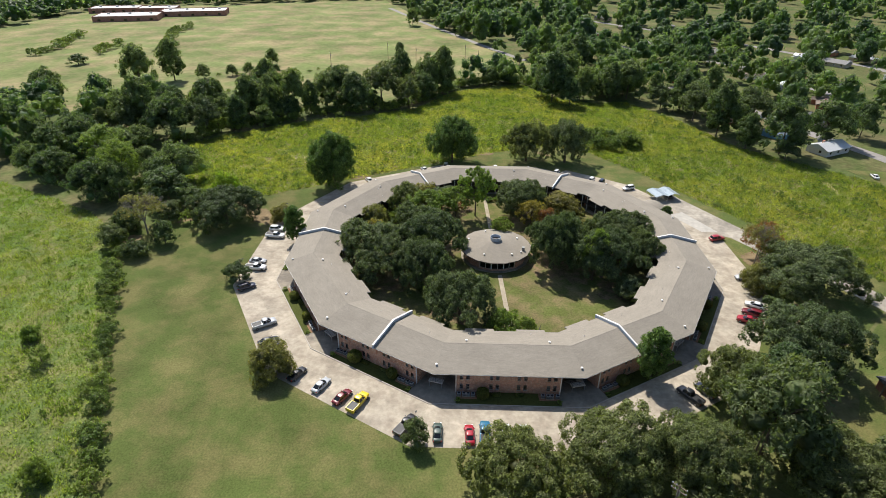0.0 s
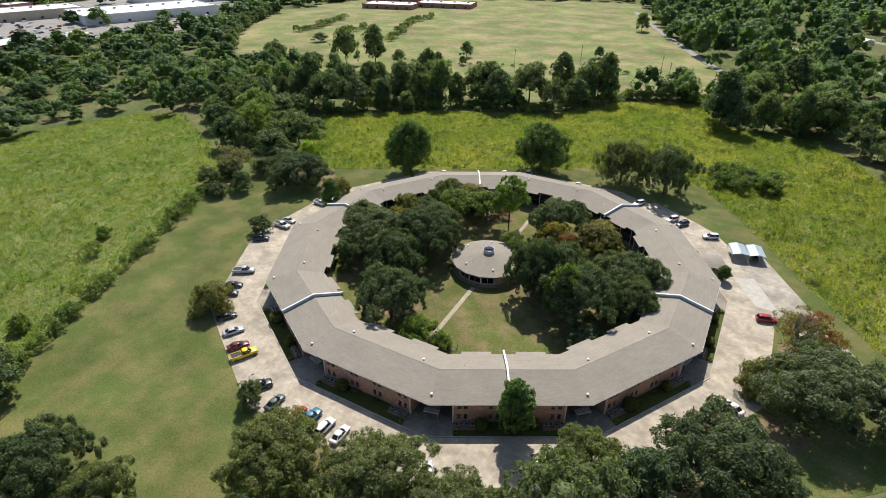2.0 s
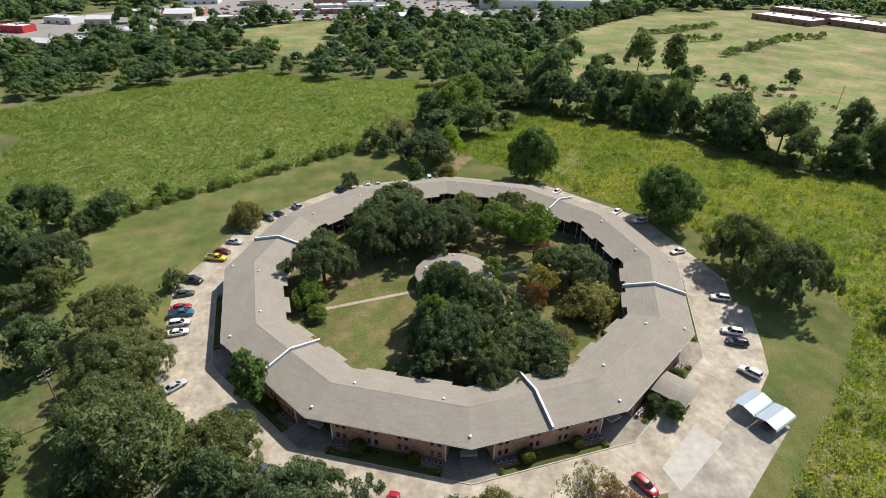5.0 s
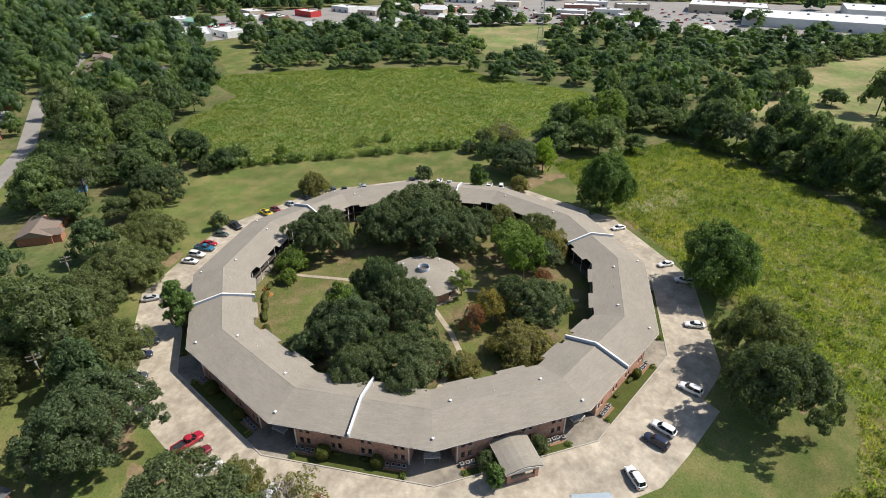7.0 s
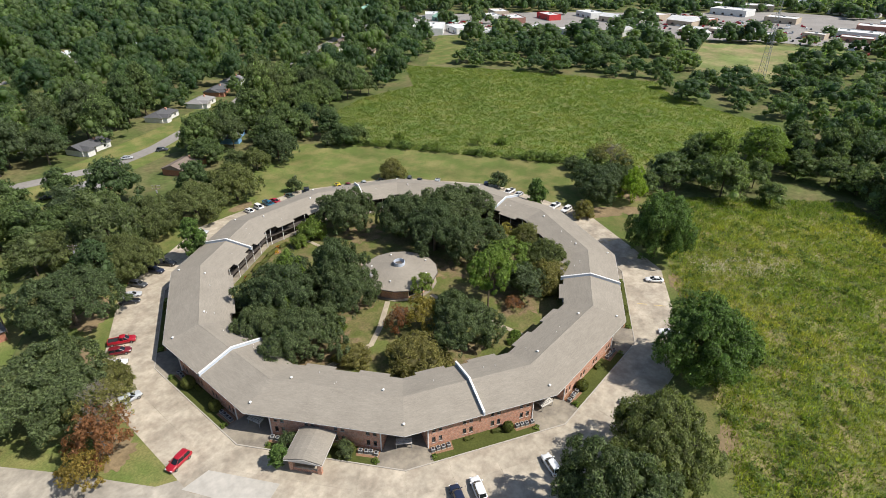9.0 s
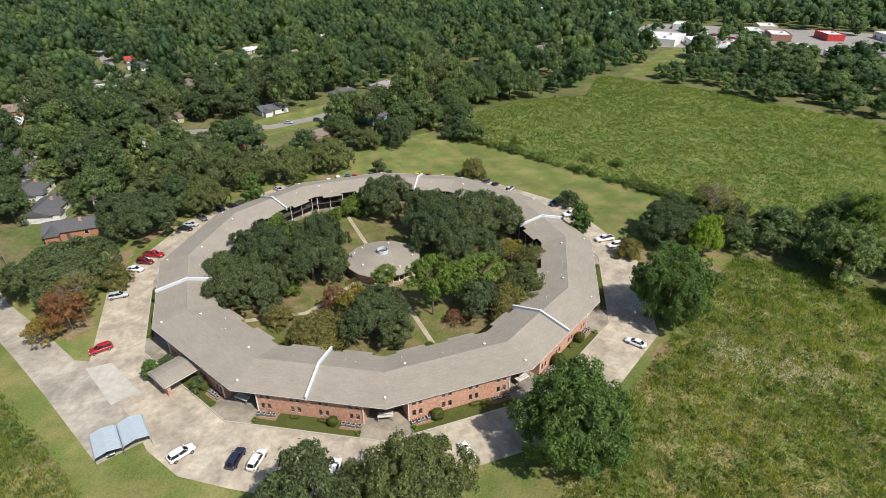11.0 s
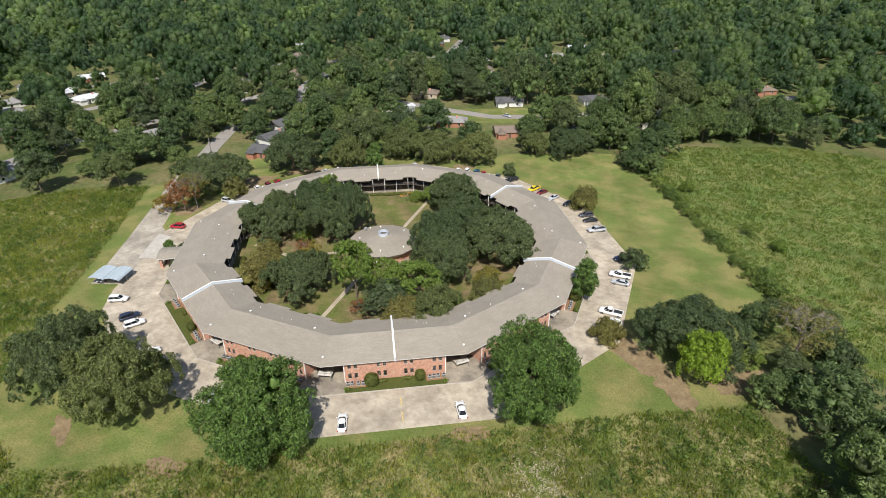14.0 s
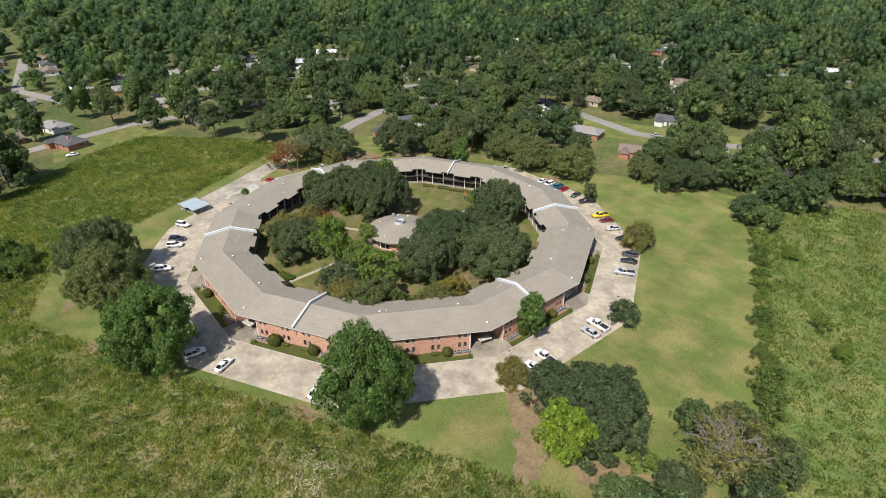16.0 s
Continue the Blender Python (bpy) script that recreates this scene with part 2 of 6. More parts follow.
# ---- mesh building ----
class Geo:
    def __init__(self):
        self.v, self.f, self.m = [], [], []

    def face(self, pts, m=0):
        i = len(self.v)
        self.v.extend(tuple(p) for p in pts)
        self.f.append(tuple(range(i, i + len(pts))))
        self.m.append(m)

    def solid(self, lower, upper, m=0, top=None):
        """A closed body between two rings of points, counter-clockwise from above."""
        i, k = len(self.v), len(lower)
        self.v.extend(tuple(p) for p in lower)
        self.v.extend(tuple(p) for p in upper)
        self.f.append(tuple(range(i + k - 1, i - 1, -1)))
        self.f.append(tuple(range(i + k, i + 2 * k)))
        self.m += [m, m if top is None else top]
        for j in range(k):
            l = (j + 1) % k
            self.f.append((i + j, i + l, i + k + l, i + k + j))
            self.m.append(m)
        return self

    def box(self, x0, x1, y0, y1, z0, z1, m=0, top=None):
        r = [(x0, y0), (x1, y0), (x1, y1), (x0, y1)]
        return self.solid([(*p, z0) for p in r], [(*p, z1) for p in r], m, top)

    def prism(self, ring, z0, z1, m=0, top=None):
        return self.solid([(*p, z0) for p in ring], [(*p, z1) for p in ring], m, top)

    def cyl(self, x, y, z0, z1, r0, r1=None, n=10, m=0, tx=None, ty=None):
        r1 = r0 if r1 is None else r1
        tx, ty = x if tx is None else tx, y if ty is None else ty
        a = [2 * math.pi * i / n for i in range(n)]
        return self.solid([(x + r0 * math.cos(q), y + r0 * math.sin(q), z0) for q in a], [(tx + r1 * math.cos(q), ty + r1 * math.sin(q), z1) for q in a], m)

    def tube(self, p, q, r, n=6, m=0, r2=None):
        p, q = Vector(p), Vector(q)
        d = (q - p).normalized()
        u = d.orthogonal().normalized()
        w = d.cross(u)
        r2 = r if r2 is None else r2
        a = [2 * math.pi * i / n for i in range(n)]
        return self.solid([p + (u * math.cos(s) + w * math.sin(s)) * r for s in a], [q + (u * math.cos(s) + w * math.sin(s)) * r2 for s in a], m)

    def bar(self, p, q, w, h, m=0):
        """A level or sloping bar of width w and height h, its top running from p to q."""
        p, q = Vector(p), Vector(q)
        s = Vector((q - p).to_2d().normalized().to_tuple() + (0,)).cross(Vector((0, 0, 1))) * (w / 2)
        dz = Vector((0, 0, h))
        return self.solid([p + s - dz, q + s - dz, q - s - dz, p - s - dz], [p + s, q + s, q - s, p - s], m)

    def mesh(self, name, mats, smooth=False):
        me = bpy.data.meshes.new(name)
        me.from_pydata(self.v, [], self.f)
        for x in (mats if isinstance(mats, (list, tuple)) else [mats]):
            me.materials.append(x)
        me.polygons.foreach_set("material_index", self.m)
        if smooth:
            me.polygons.foreach_set("use_smooth", [True] * len(self.f))
        me.update()
        return me


def part(name, shape, material, parent, label="", at=None, smooth=False):
    """One mesh object under a thing or a part; shape is a Geo or a mesh to share."""
    me = shape.mesh(name, material, smooth) if isinstance(shape, Geo) else shape
    ob = new(name, me)
    ob.parent = parent
    if at is not None:
        ob.matrix_basis = at
    if label:
        ob["label"] = label
    return ob


def thing(name, shape, material, label, category, at=None, group="", kind="", smooth=False):
    me = None
    if shape is not None:
        me = shape.mesh(name, material, smooth) if isinstance(shape, Geo) else shape
    ob = new(name, me)
    if at is not None:
        ob.matrix_basis = at
    return tagged(ob, label, category, group, kind)


def inside(poly, x, y):
    """Even-odd test for arrays of points."""
    x, y = np.asarray(x, float), np.asarray(y, float)
    r = np.zeros(x.shape, bool)
    for (x0, y0), (x1, y1) in zip(poly, poly[1:] + poly[:1]):
        if y0 == y1:
            continue
        r ^= ((y0 > y) != (y1 > y)) & (x < (x1 - x0) * (y - y0) / (y1 - y0) + x0)
    return r


def near_line(line, x, y):
    """Distance of points to a polyline."""
    d = np.full(np.shape(x), 1e9)
    for (x0, y0), (x1, y1) in zip(line, line[1:]):
        dx, dy = x1 - x0, y1 - y0
        s = np.clip(((x - x0) * dx + (y - y0) * dy) / (dx * dx + dy * dy), 0, 1)
        d = np.minimum(d, np.hypot(x - x0 - s * dx, y - y0 - s * dy))
    return d


def along(line, step):
    """Points and headings at even steps along a polyline."""
    out, carry = [], 0.0
    for (x0, y0), (x1, y1) in zip(line, line[1:]):
        n = math.hypot(x1 - x0, y1 - y0)
        while carry < n:
            out.append((x0 + (x1 - x0) * carry / n, y0 + (y1 - y0) * carry / n, math.atan2(y1 - y0, x1 - x0)))
            carry += step
        carry -= n
    return out


def sheet(name, ring, z, material, label, category="ground", thick=0.05):
    """A flat piece of ground with an edge."""
    return thing(name, Geo().prism(ring, z - thick, z), material, label, category, kind="structure")


def ribbon(line, w):
    """The outline of a strip of width w along a polyline."""
    l, r = [], []
    for i, (x, y) in enumerate(line):
        x0, y0 = line[max(i - 1, 0)]
        x1, y1 = line[min(i + 1, len(line) - 1)]
        n = math.hypot(x1 - x0, y1 - y0)
        l.append((x - (y1 - y0) / n * w / 2, y + (x1 - x0) / n * w / 2))
        r.append((x + (y1 - y0) / n * w / 2, y - (x1 - x0) / n * w / 2))
    return r + l[::-1]


# ---- plan ----
PHASE = -1.8  # the way that the first side of the twelve-sided building faces
T15 = math.tan(radians(15))
SIDES = range(12)


def side(k):
    return pose(0, 0, 0, 0, 0, PHASE + 30 * k)


def ring12(a):
    """Corners of the twelve-sided outline whose sides lie a from the centre."""
    r = a / math.cos(radians(15))
    return [(r * math.cos(radians(PHASE + 15 + 30 * k)), r * math.sin(radians(PHASE + 15 + 30 * k))) for k in SIDES]


LAWN = [(-114, 10), (-96, 32), (-66, 47), (-40, 61), (-3, 81), (25, 94), (46, 86), (62, 62), (75, 36), (104, -14), (98, -24), (76, -43), (52, -57), (31, -74), (0, -81), (-13, -94), (-54, -109), (-64, -99), (-82, -60), (-100, -20)]
NORTH_FIELD = [(-96, 32), (-134, 88), (-112, 107), (-80, 129), (-56, 137), (-30, 150), (-10, 184), (10, 197), (33, 202), (48, 172), (63, 163), (84, 165), (101, 132), (112, 95), (128, 74), (148, 54), (158, 30), (126, -2), (104, -14), (75, 36), (62, 62), (46, 86), (25, 94), (-3, 81), (-40, 61), (-66, 47)]
WEST_FIELD = [(-114, 10), (-100, -20), (-82, -60), (-64, -99), (-72, -112), (-84, -130), (-128, -143), (-165, -139), (-192, -168), (-206, -182), (-236, -125), (-256, -60), (-268, -30), (-238, -8), (-226, 19), (-213, 50), (-193, 60), (-132, 27)]
PASTURE = [(-186, 126), (-178, 138), (-129, 153), (-71, 160), (-48, 164), (-10, 204), (12, 216), (42, 235), (48, 281), (22, 312), (-24, 441), (-93, 658), (-260, 610), (-404, 545), (-418, 478), (-427, 385), (-382, 295), (-345, 232), (-300, 190), (-242, 160)]
FAR_FIELD = [(-438, -50), (-470, 50), (-440, 58), (-400, 36), (-335, 32), (-300, 18), (-281, -4), (-300, -14), (-345, -32)]
TOWN = [(-290, -300), (-302, -255), (-345, -228), (-385, -200), (-440, -112), (-440, -62), (-470, -16), (-481, 62), (-440, 130), (-440, 181), (-412, 208), (-412, 266), (-435, 330), (-480, 385), (-560, 430), (-700, 420), (-700, -40), (-600, -150), (-520, -260), (-400, -360)]
WEST_YARD = [(-322, -246), (-330, -213), (-235, -162), (-214, -170), (-245, -193)]
EAST_YARD = [(165, 26), (159, 14), (148, 54), (144, 68), (158, 66), (172, 48), (196, 20)]
BRICK_YARD = [(38, -73), (66, -62), (79, -42), (93, -29), (98, -38), (90, -50), (74, -66), (44, -80)]
STREET_A = [(102, -37), (113, -60), (124, -87), (134, -132), (140, -168), (146, -230)]
STREET_B = [(215, -180), (140, -168), (80, -160), (43, -152), (10, -146), (-12, -153), (-40, -169), (-72, -186), (-140, -240), (-300, -330)]
STREETS = [
    [(120, 200), (143, 162), (152, 123), (166, 85), (182, 30), (178, -40), (160, -110), (140, -168)],
    STREET_A,
    STREET_B,
    [(240, 40), (225, -70), (200, -140), (215, -180)],
    [(46, -217), (90, -300), (110, -420)],
    [(300, 0), (270, -120), (190, -230), (80, -300), (-40, -350), (-130, -420)],
    [(240, 40), (300, 60), (420, 40)],
    [(210, 180), (190, 260), (130, 330), (60, 430)],
    [(300, 140), (280, 260), (210, 380), (130, 480)],
]


# ---- ground ----
def ground_sheet():
    g = Geo()
    n, size = 24, 2600.0
    h = 2 * size / n
    for i in range(n):
        for j in range(n):
            x, y = -size + i * h, -size + j * h
            g.face([(x, y, 0), (x + h, y, 0), (x + h, y + h, 0), (x, y + h, 0)])
    return thing("ground", g, M_GROUND, "rough grass and leaf litter under the trees", "ground", kind="structure")


ground_sheet()
sheet("lawn", LAWN, 0.05, M_LAWN, "mown green lawn with dry straw-coloured patches", "lawn")
sheet("field", NORTH_FIELD, 0.06, M_FIELD, "overgrown field of tall yellow-green weeds", "field")
sheet("field", WEST_FIELD, 0.06, M_FIELD2, "overgrown field of tall green weeds", "field")
sheet("pasture", PASTURE, 0.06, M_PASTURE, "open mown pasture, green and straw coloured", "field")
sheet("yard", WEST_YARD, 0.055, M_LAWN, "mown green yard beside the woods", "lawn")
sheet("yard", EAST_YARD, 0.055, M_LAWN, "mown green back yard beside the field", "lawn")
sheet("yard", BRICK_YARD, 0.045, M_LAWN, "mown yard behind the brick house", "lawn")
sheet("field", FAR_FIELD, 0.07, M_PASTURE, "small bright green field beside the town", "field")
sheet("pavement", TOWN, 0.05, M_ASPHALT, "grey worn parking areas and roads of the town", "pavement")
for line in STREETS:
    g = Geo()
    rib = ribbon(line, 7.0)
    k = len(line)
    for i in range(k - 1):
        g.face([(*rib[i], 0.1), (*rib[i + 1], 0.1), (*rib[2 * k - 2 - i], 0.1), (*rib[2 * k - 1 - i], 0.1)])
    thing("road", g, M_ASPHALT, "pale worn asphalt residential street", "road", kind="structure")




def blob(x, y, r, seed, stretch=1.0, turn=0.0):
    """A ragged outline for a patch of bare ground."""
    ring = []
    for i in range(72):
        a = 2 * math.pi * i / 72
        q = r * (1 + 0.45 * noise.noise(Vector((math.cos(a) * 1.4, math.sin(a) * 1.4, seed))) + 0.3 * noise.noise(Vector((math.cos(a) * 6, math.sin(a) * 6, seed + 5))))
        u, v = q * math.cos(a) * stretch, q * math.sin(a)
        ring.append((x + u * math.cos(turn) - v * math.sin(turn), y + u * math.sin(turn) + v * math.cos(turn)))
    return ring


for i, (x, y, r, st, tu) in enumerate(((71, -30, 4, 2.4, 1.0), (58, -48, 3.5, 2.2, 0.8), (-73.5, 24.0, 3.6, 2.2, 2.3), (-81, 32, 3.2, 1.8, 2.2), (-94, 25, 4.2, 1.6, 0.6), (27, 84, 1.6, 2.6, 2.4), (2, 84, 1.8, 2.2, 0.2), (75, -2, 3.5, 1.3, 0.5), (-46, 58, 1.6, 2.5, 0.5), (0, -73, 2.2, 2.0, 0.0), (-110, 8, 2.5, 1.5, 1.0))):
    sheet("soil_patch", blob(x, y, r, 3.1 * i, st, tu), 0.064 + 0.004 * i, M_SOIL, "ragged patch of bare sandy brown soil in the lawn", "soil")


def litter(x, y, r, seed, z):
    sheet("leaf_litter", blob(x, y, r, seed, 1.15, seed), z, M_LITTER, "ragged patch of brown leaf litter under the trees", "soil")


track = Geo()
track_ring = ribbon([(43, 275), (15, 336), (-29, 441), (-78, 570)], 5.0)
for i in range(3):
    track.face([(*track_ring[i], 0.115), (*track_ring[i + 1], 0.115), (*track_ring[6 - i], 0.115), (*track_ring[7 - i], 0.115)])
thing("road", track, M_ASPHALT, "pale narrow lane along the pasture", "road", kind="structure")
sheet("yard", [(45, -122), (10, -134), (-20, -144), (-45, -148), (-75, -172), (-66, -200), (-20, -176), (12, -162), (50, -145)], 0.05, M_LAWN, "mown front yards along the street", "lawn")

# ---- parking lot and court ----
def lot():
    base = tagged(new("parking_lot"), "pale stained concrete parking lot round the building", "pavement", kind="structure")
    shapes = []
    cuts, rows = [-0.5, -0.25, 0.0, 0.25, 0.5], [59.33, 64.6, 70.0]
    for r0, r1 in zip(rows, rows[1:]):
        for u0, u1 in zip(cuts, cuts[1:]):
            g = Geo()
            e = 0.006
            w0, w1 = 2 * r0 * T15, 2 * r1 * T15
            g.prism([(r0 + e, u0 * w0 + e), (r1 - e, u0 * w1 + e), (r1 - e, u1 * w1 - e), (r0 + e, u1 * w0 - e)], -0.05, 0.08)
            shapes.append(g.mesh("slab", M_CONC))
    for k in SIDES:
        for me in shapes:
            part("slab", me, None, base, at=side(k))
    return base


lot()
sheet("driveway", [(57, 41), (66, 44), (71, 34), (78, 20), (87, 3), (98, -17), (106, -35), (100, -38), (92, -20), (82, -4), (73.5, 11), (70, 13), (58, 20)], 0.07, M_DRIVE, "wide pale concrete drive leading off to the street", "driveway")
sheet("pavement", [(65, 29), (60, 27), (66, 15), (71, 15)], 0.088, M_PATCH, "newer smooth pale concrete patch in the lot", "pavement")
sheet("pavement", [(46, 50), (60, 38), (58, 44), (53, 52), (45, 58), (33, 66), (28, 62)], 0.066, M_CONC, "widened corner of the concrete lot", "pavement")
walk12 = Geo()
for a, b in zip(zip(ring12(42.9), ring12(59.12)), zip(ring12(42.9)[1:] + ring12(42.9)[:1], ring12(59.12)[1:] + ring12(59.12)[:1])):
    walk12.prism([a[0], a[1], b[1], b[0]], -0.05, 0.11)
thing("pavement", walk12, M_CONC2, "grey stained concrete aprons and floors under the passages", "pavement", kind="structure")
kerb = Geo()
inn, out = ring12(59.1), ring12(59.32)
for i in SIDES:
    j = (i + 1) % 12
    kerb.prism([inn[i], out[i], out[j], inn[j]], -0.05, 0.2)
thing("kerb", kerb, M_KERB, "raised concrete kerb round the planting strips", "kerb", kind="structure")
sheet("court_lawn", ring12(42.7), 0.06, M_COURT, "shaded court lawn with worn earthy patches", "lawn")
strip_mesh = Geo().prism([(55.6, -10.3), (59.1, -10.6), (59.1, 10.6), (55.6, 10.3)], 0.0, 0.15).mesh("planting_strip", M_STRIP)
for k in SIDES:
    thing("planting_strip", strip_mesh, None, "narrow mown grass strip between wall and kerb", "lawn", side(k), kind="structure")
for y0, y1 in ((-40, -10.8), (10.8, 40)):
    g = Geo()
    n = 18
    for i in range(n):
        a, b = y0 + (y1 - y0) * i / n, y0 + (y1 - y0) * (i + 1) / n
        g.box(-0.58, 0.58, a + 0.02, b - 0.02, 0, 0.11)
    thing("footpath", g, M_PATH, "narrow straight concrete footpath through the court", "path", kind="structure", at=pose(0.3, 0, 0, 0, 0, 1.2))
side_path = Geo()
rb = ribbon([(9.2, 4.2), (18, 10), (24, 13), (32, 11.5), (38, 10.5)], 1.3)
for i in range(4):
    side_path.prism([rb[i], rb[i + 1], rb[8 - i], rb[9 - i]], 0.0, 0.1)
thing("footpath", side_path, M_PATH, "narrow bent concrete footpath towards the entrance", "path", kind="structure")
mark = Geo().box(61.6, 64.0, -0.12, 0.12, 0.075, 0.088).box(65.6, 68.4, -0.12, 0.12, 0.075, 0.088).mesh("parking_line", M_PAINTMARK)
for k, y in ((4, 0.6), (5, 0.3)):
    thing("parking_line", mark, None, "faded yellow painted parking line", "marking", side(k) @ pose(0, y, 0), kind="structure")

# ---- the round apartment building ----
EAVE, EZ, RIDGE, RZ, INNER, WALL, HALF = 56.45, 5.45, 49.0, 7.35, 42.6, 55.65, 10.7
SLOPE = (RZ - EZ) / (EAVE - RIDGE)
house12 = tagged(new("apartment_building"), "twelve-sided ring of two-storey brick apartments with grey shingle roof", "building")


def slab_on_slope(ring, zof, thick):
    return Geo().solid([(x, y, zof(x) - thick) for x, y in ring], [(x, y, zof(x)) for x, y in ring])


def zin(x):
    return RZ - (RIDGE - x) * SLOPE


def zout(x):
    return EZ + (EAVE - x) * SLOPE


def trap(a, b):
    return [(a, -a * T15), (b, -b * T15), (b, b * T15), (a, a * T15)]


roof_out = slab_on_slope(trap(RIDGE, EAVE), zout, 0.16)
roof_out = roof_out.mesh("outer_roof_slope", M_ROOF)
steps = slab_on_slope(trap(INNER, RIDGE), zin, 0.16).mesh("inner_roof_slope", M_ROOF)
jog = slab_on_slope([(41.55, -3.1), (INNER, -3.1), (INNER, 3.1), (41.55, 3.1)], zin, 0.16).mesh("balcony_roof", M_ROOF)
gutter = Geo().prism([(EAVE + 0.003, -(EAVE) * T15), (EAVE + 0.07, -(EAVE + 0.07) * T15), (EAVE + 0.07, (EAVE + 0.07) * T15), (EAVE + 0.003, EAVE * T15)], EZ - 0.17, EZ - 0.05).mesh("gutter", M_GUTTER)
soffit = Geo().prism(trap(42.9, EAVE - 0.02), EZ - 0.24, EZ - 0.18).mesh("soffit", M_SOFFIT)
cap_ridge = Geo().solid([(RIDGE - 0.22, -RIDGE * T15, RZ - 0.07), (RIDGE + 0.22, -RIDGE * T15, RZ - 0.07), (RIDGE + 0.22, RIDGE * T15, RZ - 0.07), (RIDGE - 0.22, RIDGE * T15, RZ - 0.07)],
                        [(RIDGE - 0.02, -RIDGE * T15, RZ + 0.025), (RIDGE + 0.02, -RIDGE * T15, RZ + 0.02), (RIDGE + 0.02, RIDGE * T15, RZ + 0.02), (RIDGE - 0.02, RIDGE * T15, RZ + 0.025)]).mesh("ridge_cap", M_ROOF)


def pierced(x, thick, y0, y1, z0, z1, holes, along_y=True):
    """A wall across x (outer face at x) with rectangular holes (y0, y1, z0, z1) right through it."""
    g = Geo()
    ys = sorted({y0, y1, *[h[0] for h in holes], *[h[1] for h in holes]})
    zs = sorted({z0, z1, *[h[2] for h in holes], *[h[3] for h in holes]})
    for a, b in zip(ys, ys[1:]):
        for c, d in zip(zs, zs[1:]):
            my, mz = (a + b) / 2, (c + d) / 2
            if any(h[0] < my < h[1] and h[2] < mz < h[3] for h in holes):
                continue
            g.face([(x, a, c), (x, b, c), (x, b, d), (x, a, d)])
            g.face([(x - thick, a, c), (x - thick, a, d), (x - thick, b, d), (x - thick, b, c)])
    for a, b, c, d in holes:
        t = x - thick
        g.face([(x, a, c), (t, a, c), (t, b, c), (x, b, c)])
        g.face([(x, a, d), (x, b, d), (t, b, d), (t, a, d)])
        g.face([(x, a, c), (x, a, d), (t, a, d), (t, a, c)])
        g.face([(x, b, c), (t, b, c), (t, b, d), (x, b, d)])
    t = x - thick
    g.face([(x, y0, z0), (x, y0, z1), (t, y0, z1), (t, y0, z0)])
    g.face([(x, y1, z0), (t, y1, z0), (t, y1, z1), (x, y1, z1)])
    return g


WIN_Y = [s + o for s in (-8.8, -2.8, 2.8, 8.8) for o in (-0.64, 0.64)]
WIN_Z = [(0.95, 2.3), (3.55, 4.9)]
holes = [(y - 0.34, y + 0.34, a, b) for y in WIN_Y for a, b in WIN_Z]
wall_mesh = pierced(WALL, 0.25, -HALF, HALF, 0.0, 5.22, holes).mesh("brick_wall", M_BRICK)
flank = Geo().box(44.9, WALL - 0.26, HALF - 0.25, HALF, 0.1, 5.21).mesh("passage_wall", M_BRICK)
flank2 = Geo().box(44.9, WALL - 0.26, -HALF, -HALF + 0.25, 0.1, 5.21).mesh("passage_wall", M_BRICK)
DOORS = [(-8.3, -7.3, 0.12, 2.2), (-8.3, -7.3, 2.95, 5.0), (7.3, 8.3, 0.12, 2.2), (7.3, 8.3, 2.95, 5.0), (-5.6, -3.2, 0.6, 2.2), (3.2, 5.6, 0.6, 2.2), (-5.6, -3.2, 3.3, 5.0), (3.2, 5.6, 3.3, 5.0)]
# court wall takes the colour darkened for gallery shade
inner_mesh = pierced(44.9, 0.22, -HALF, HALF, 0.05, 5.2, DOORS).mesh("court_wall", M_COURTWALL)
pane_mesh = Geo().box(-0.006, 0.006, -0.30, 0.30, -0.63, 0.63).mesh("pane", M_GLASS)
fr = Geo()
fr.box(-0.04, 0.04, -0.338, -0.29, -0.673, 0.673).box(-0.04, 0.04, 0.29, 0.338, -0.673, 0.673).box(-0.04, 0.04, -0.29, 0.29, 0.62, 0.673).box(-0.04, 0.04, -0.29, 0.29, -0.673, -0.62).box(-0.03, 0.03, -0.29, 0.29, -0.03, 0.03)
frame_mesh = fr.mesh("window_frame", M_FRAME)
blind_mesh = Geo().box(-0.01, 0.01, -0.33, 0.33, -0.66, 0.66).mesh("blind", M_BLIND)
sill_mesh = Geo().box(-0.02, 0.1, -0.42, 0.42, -0.08, 0.0).mesh("sill", M_KERB)
big_pane = Geo().box(-0.006, 0.006, -1.2, 1.2, -0.8, 0.85).mesh("pane", M_GLASS)
door_leaf = Geo().box(-0.03, 0.03, -0.49, 0.49, 0.0, 2.05).mesh("door", mat("door_paint", (0.09, 0.07, 0.06), 0.5, var=0.1, scale=3))
knob = Geo().cyl(0, 0.36, 0.97, 1.05, 0.045, n=8).mesh("door_knob", M_STEEL)
down = Geo().box(WALL + 0.004, WALL + 0.16, -0.09, 0.09, 0.1, 5.2).mesh("corner_post", M_WHITE)
gallery = Geo().box(42.75, 44.65, -HALF - 1.0, HALF + 1.0, 2.72, 2.9).mesh("gallery_floor", M_GALLERY)
post_mesh = Geo().box(42.85, 43.0, -0.075, 0.075, 0.1, 5.2).mesh("gallery_post", M_WHITE)
rail = Geo().box(42.88, 42.94, -HALF - 1.0, HALF + 1.0, 3.92, 3.98).box(42.88, 42.94, -HALF - 1.0, HALF + 1.0, 3.02, 3.07)
for i in range(72):
    y = -HALF - 0.9 + i * 0.325
    rail.box(42.895, 42.925, y - 0.012, y + 0.012, 3.07, 3.92)
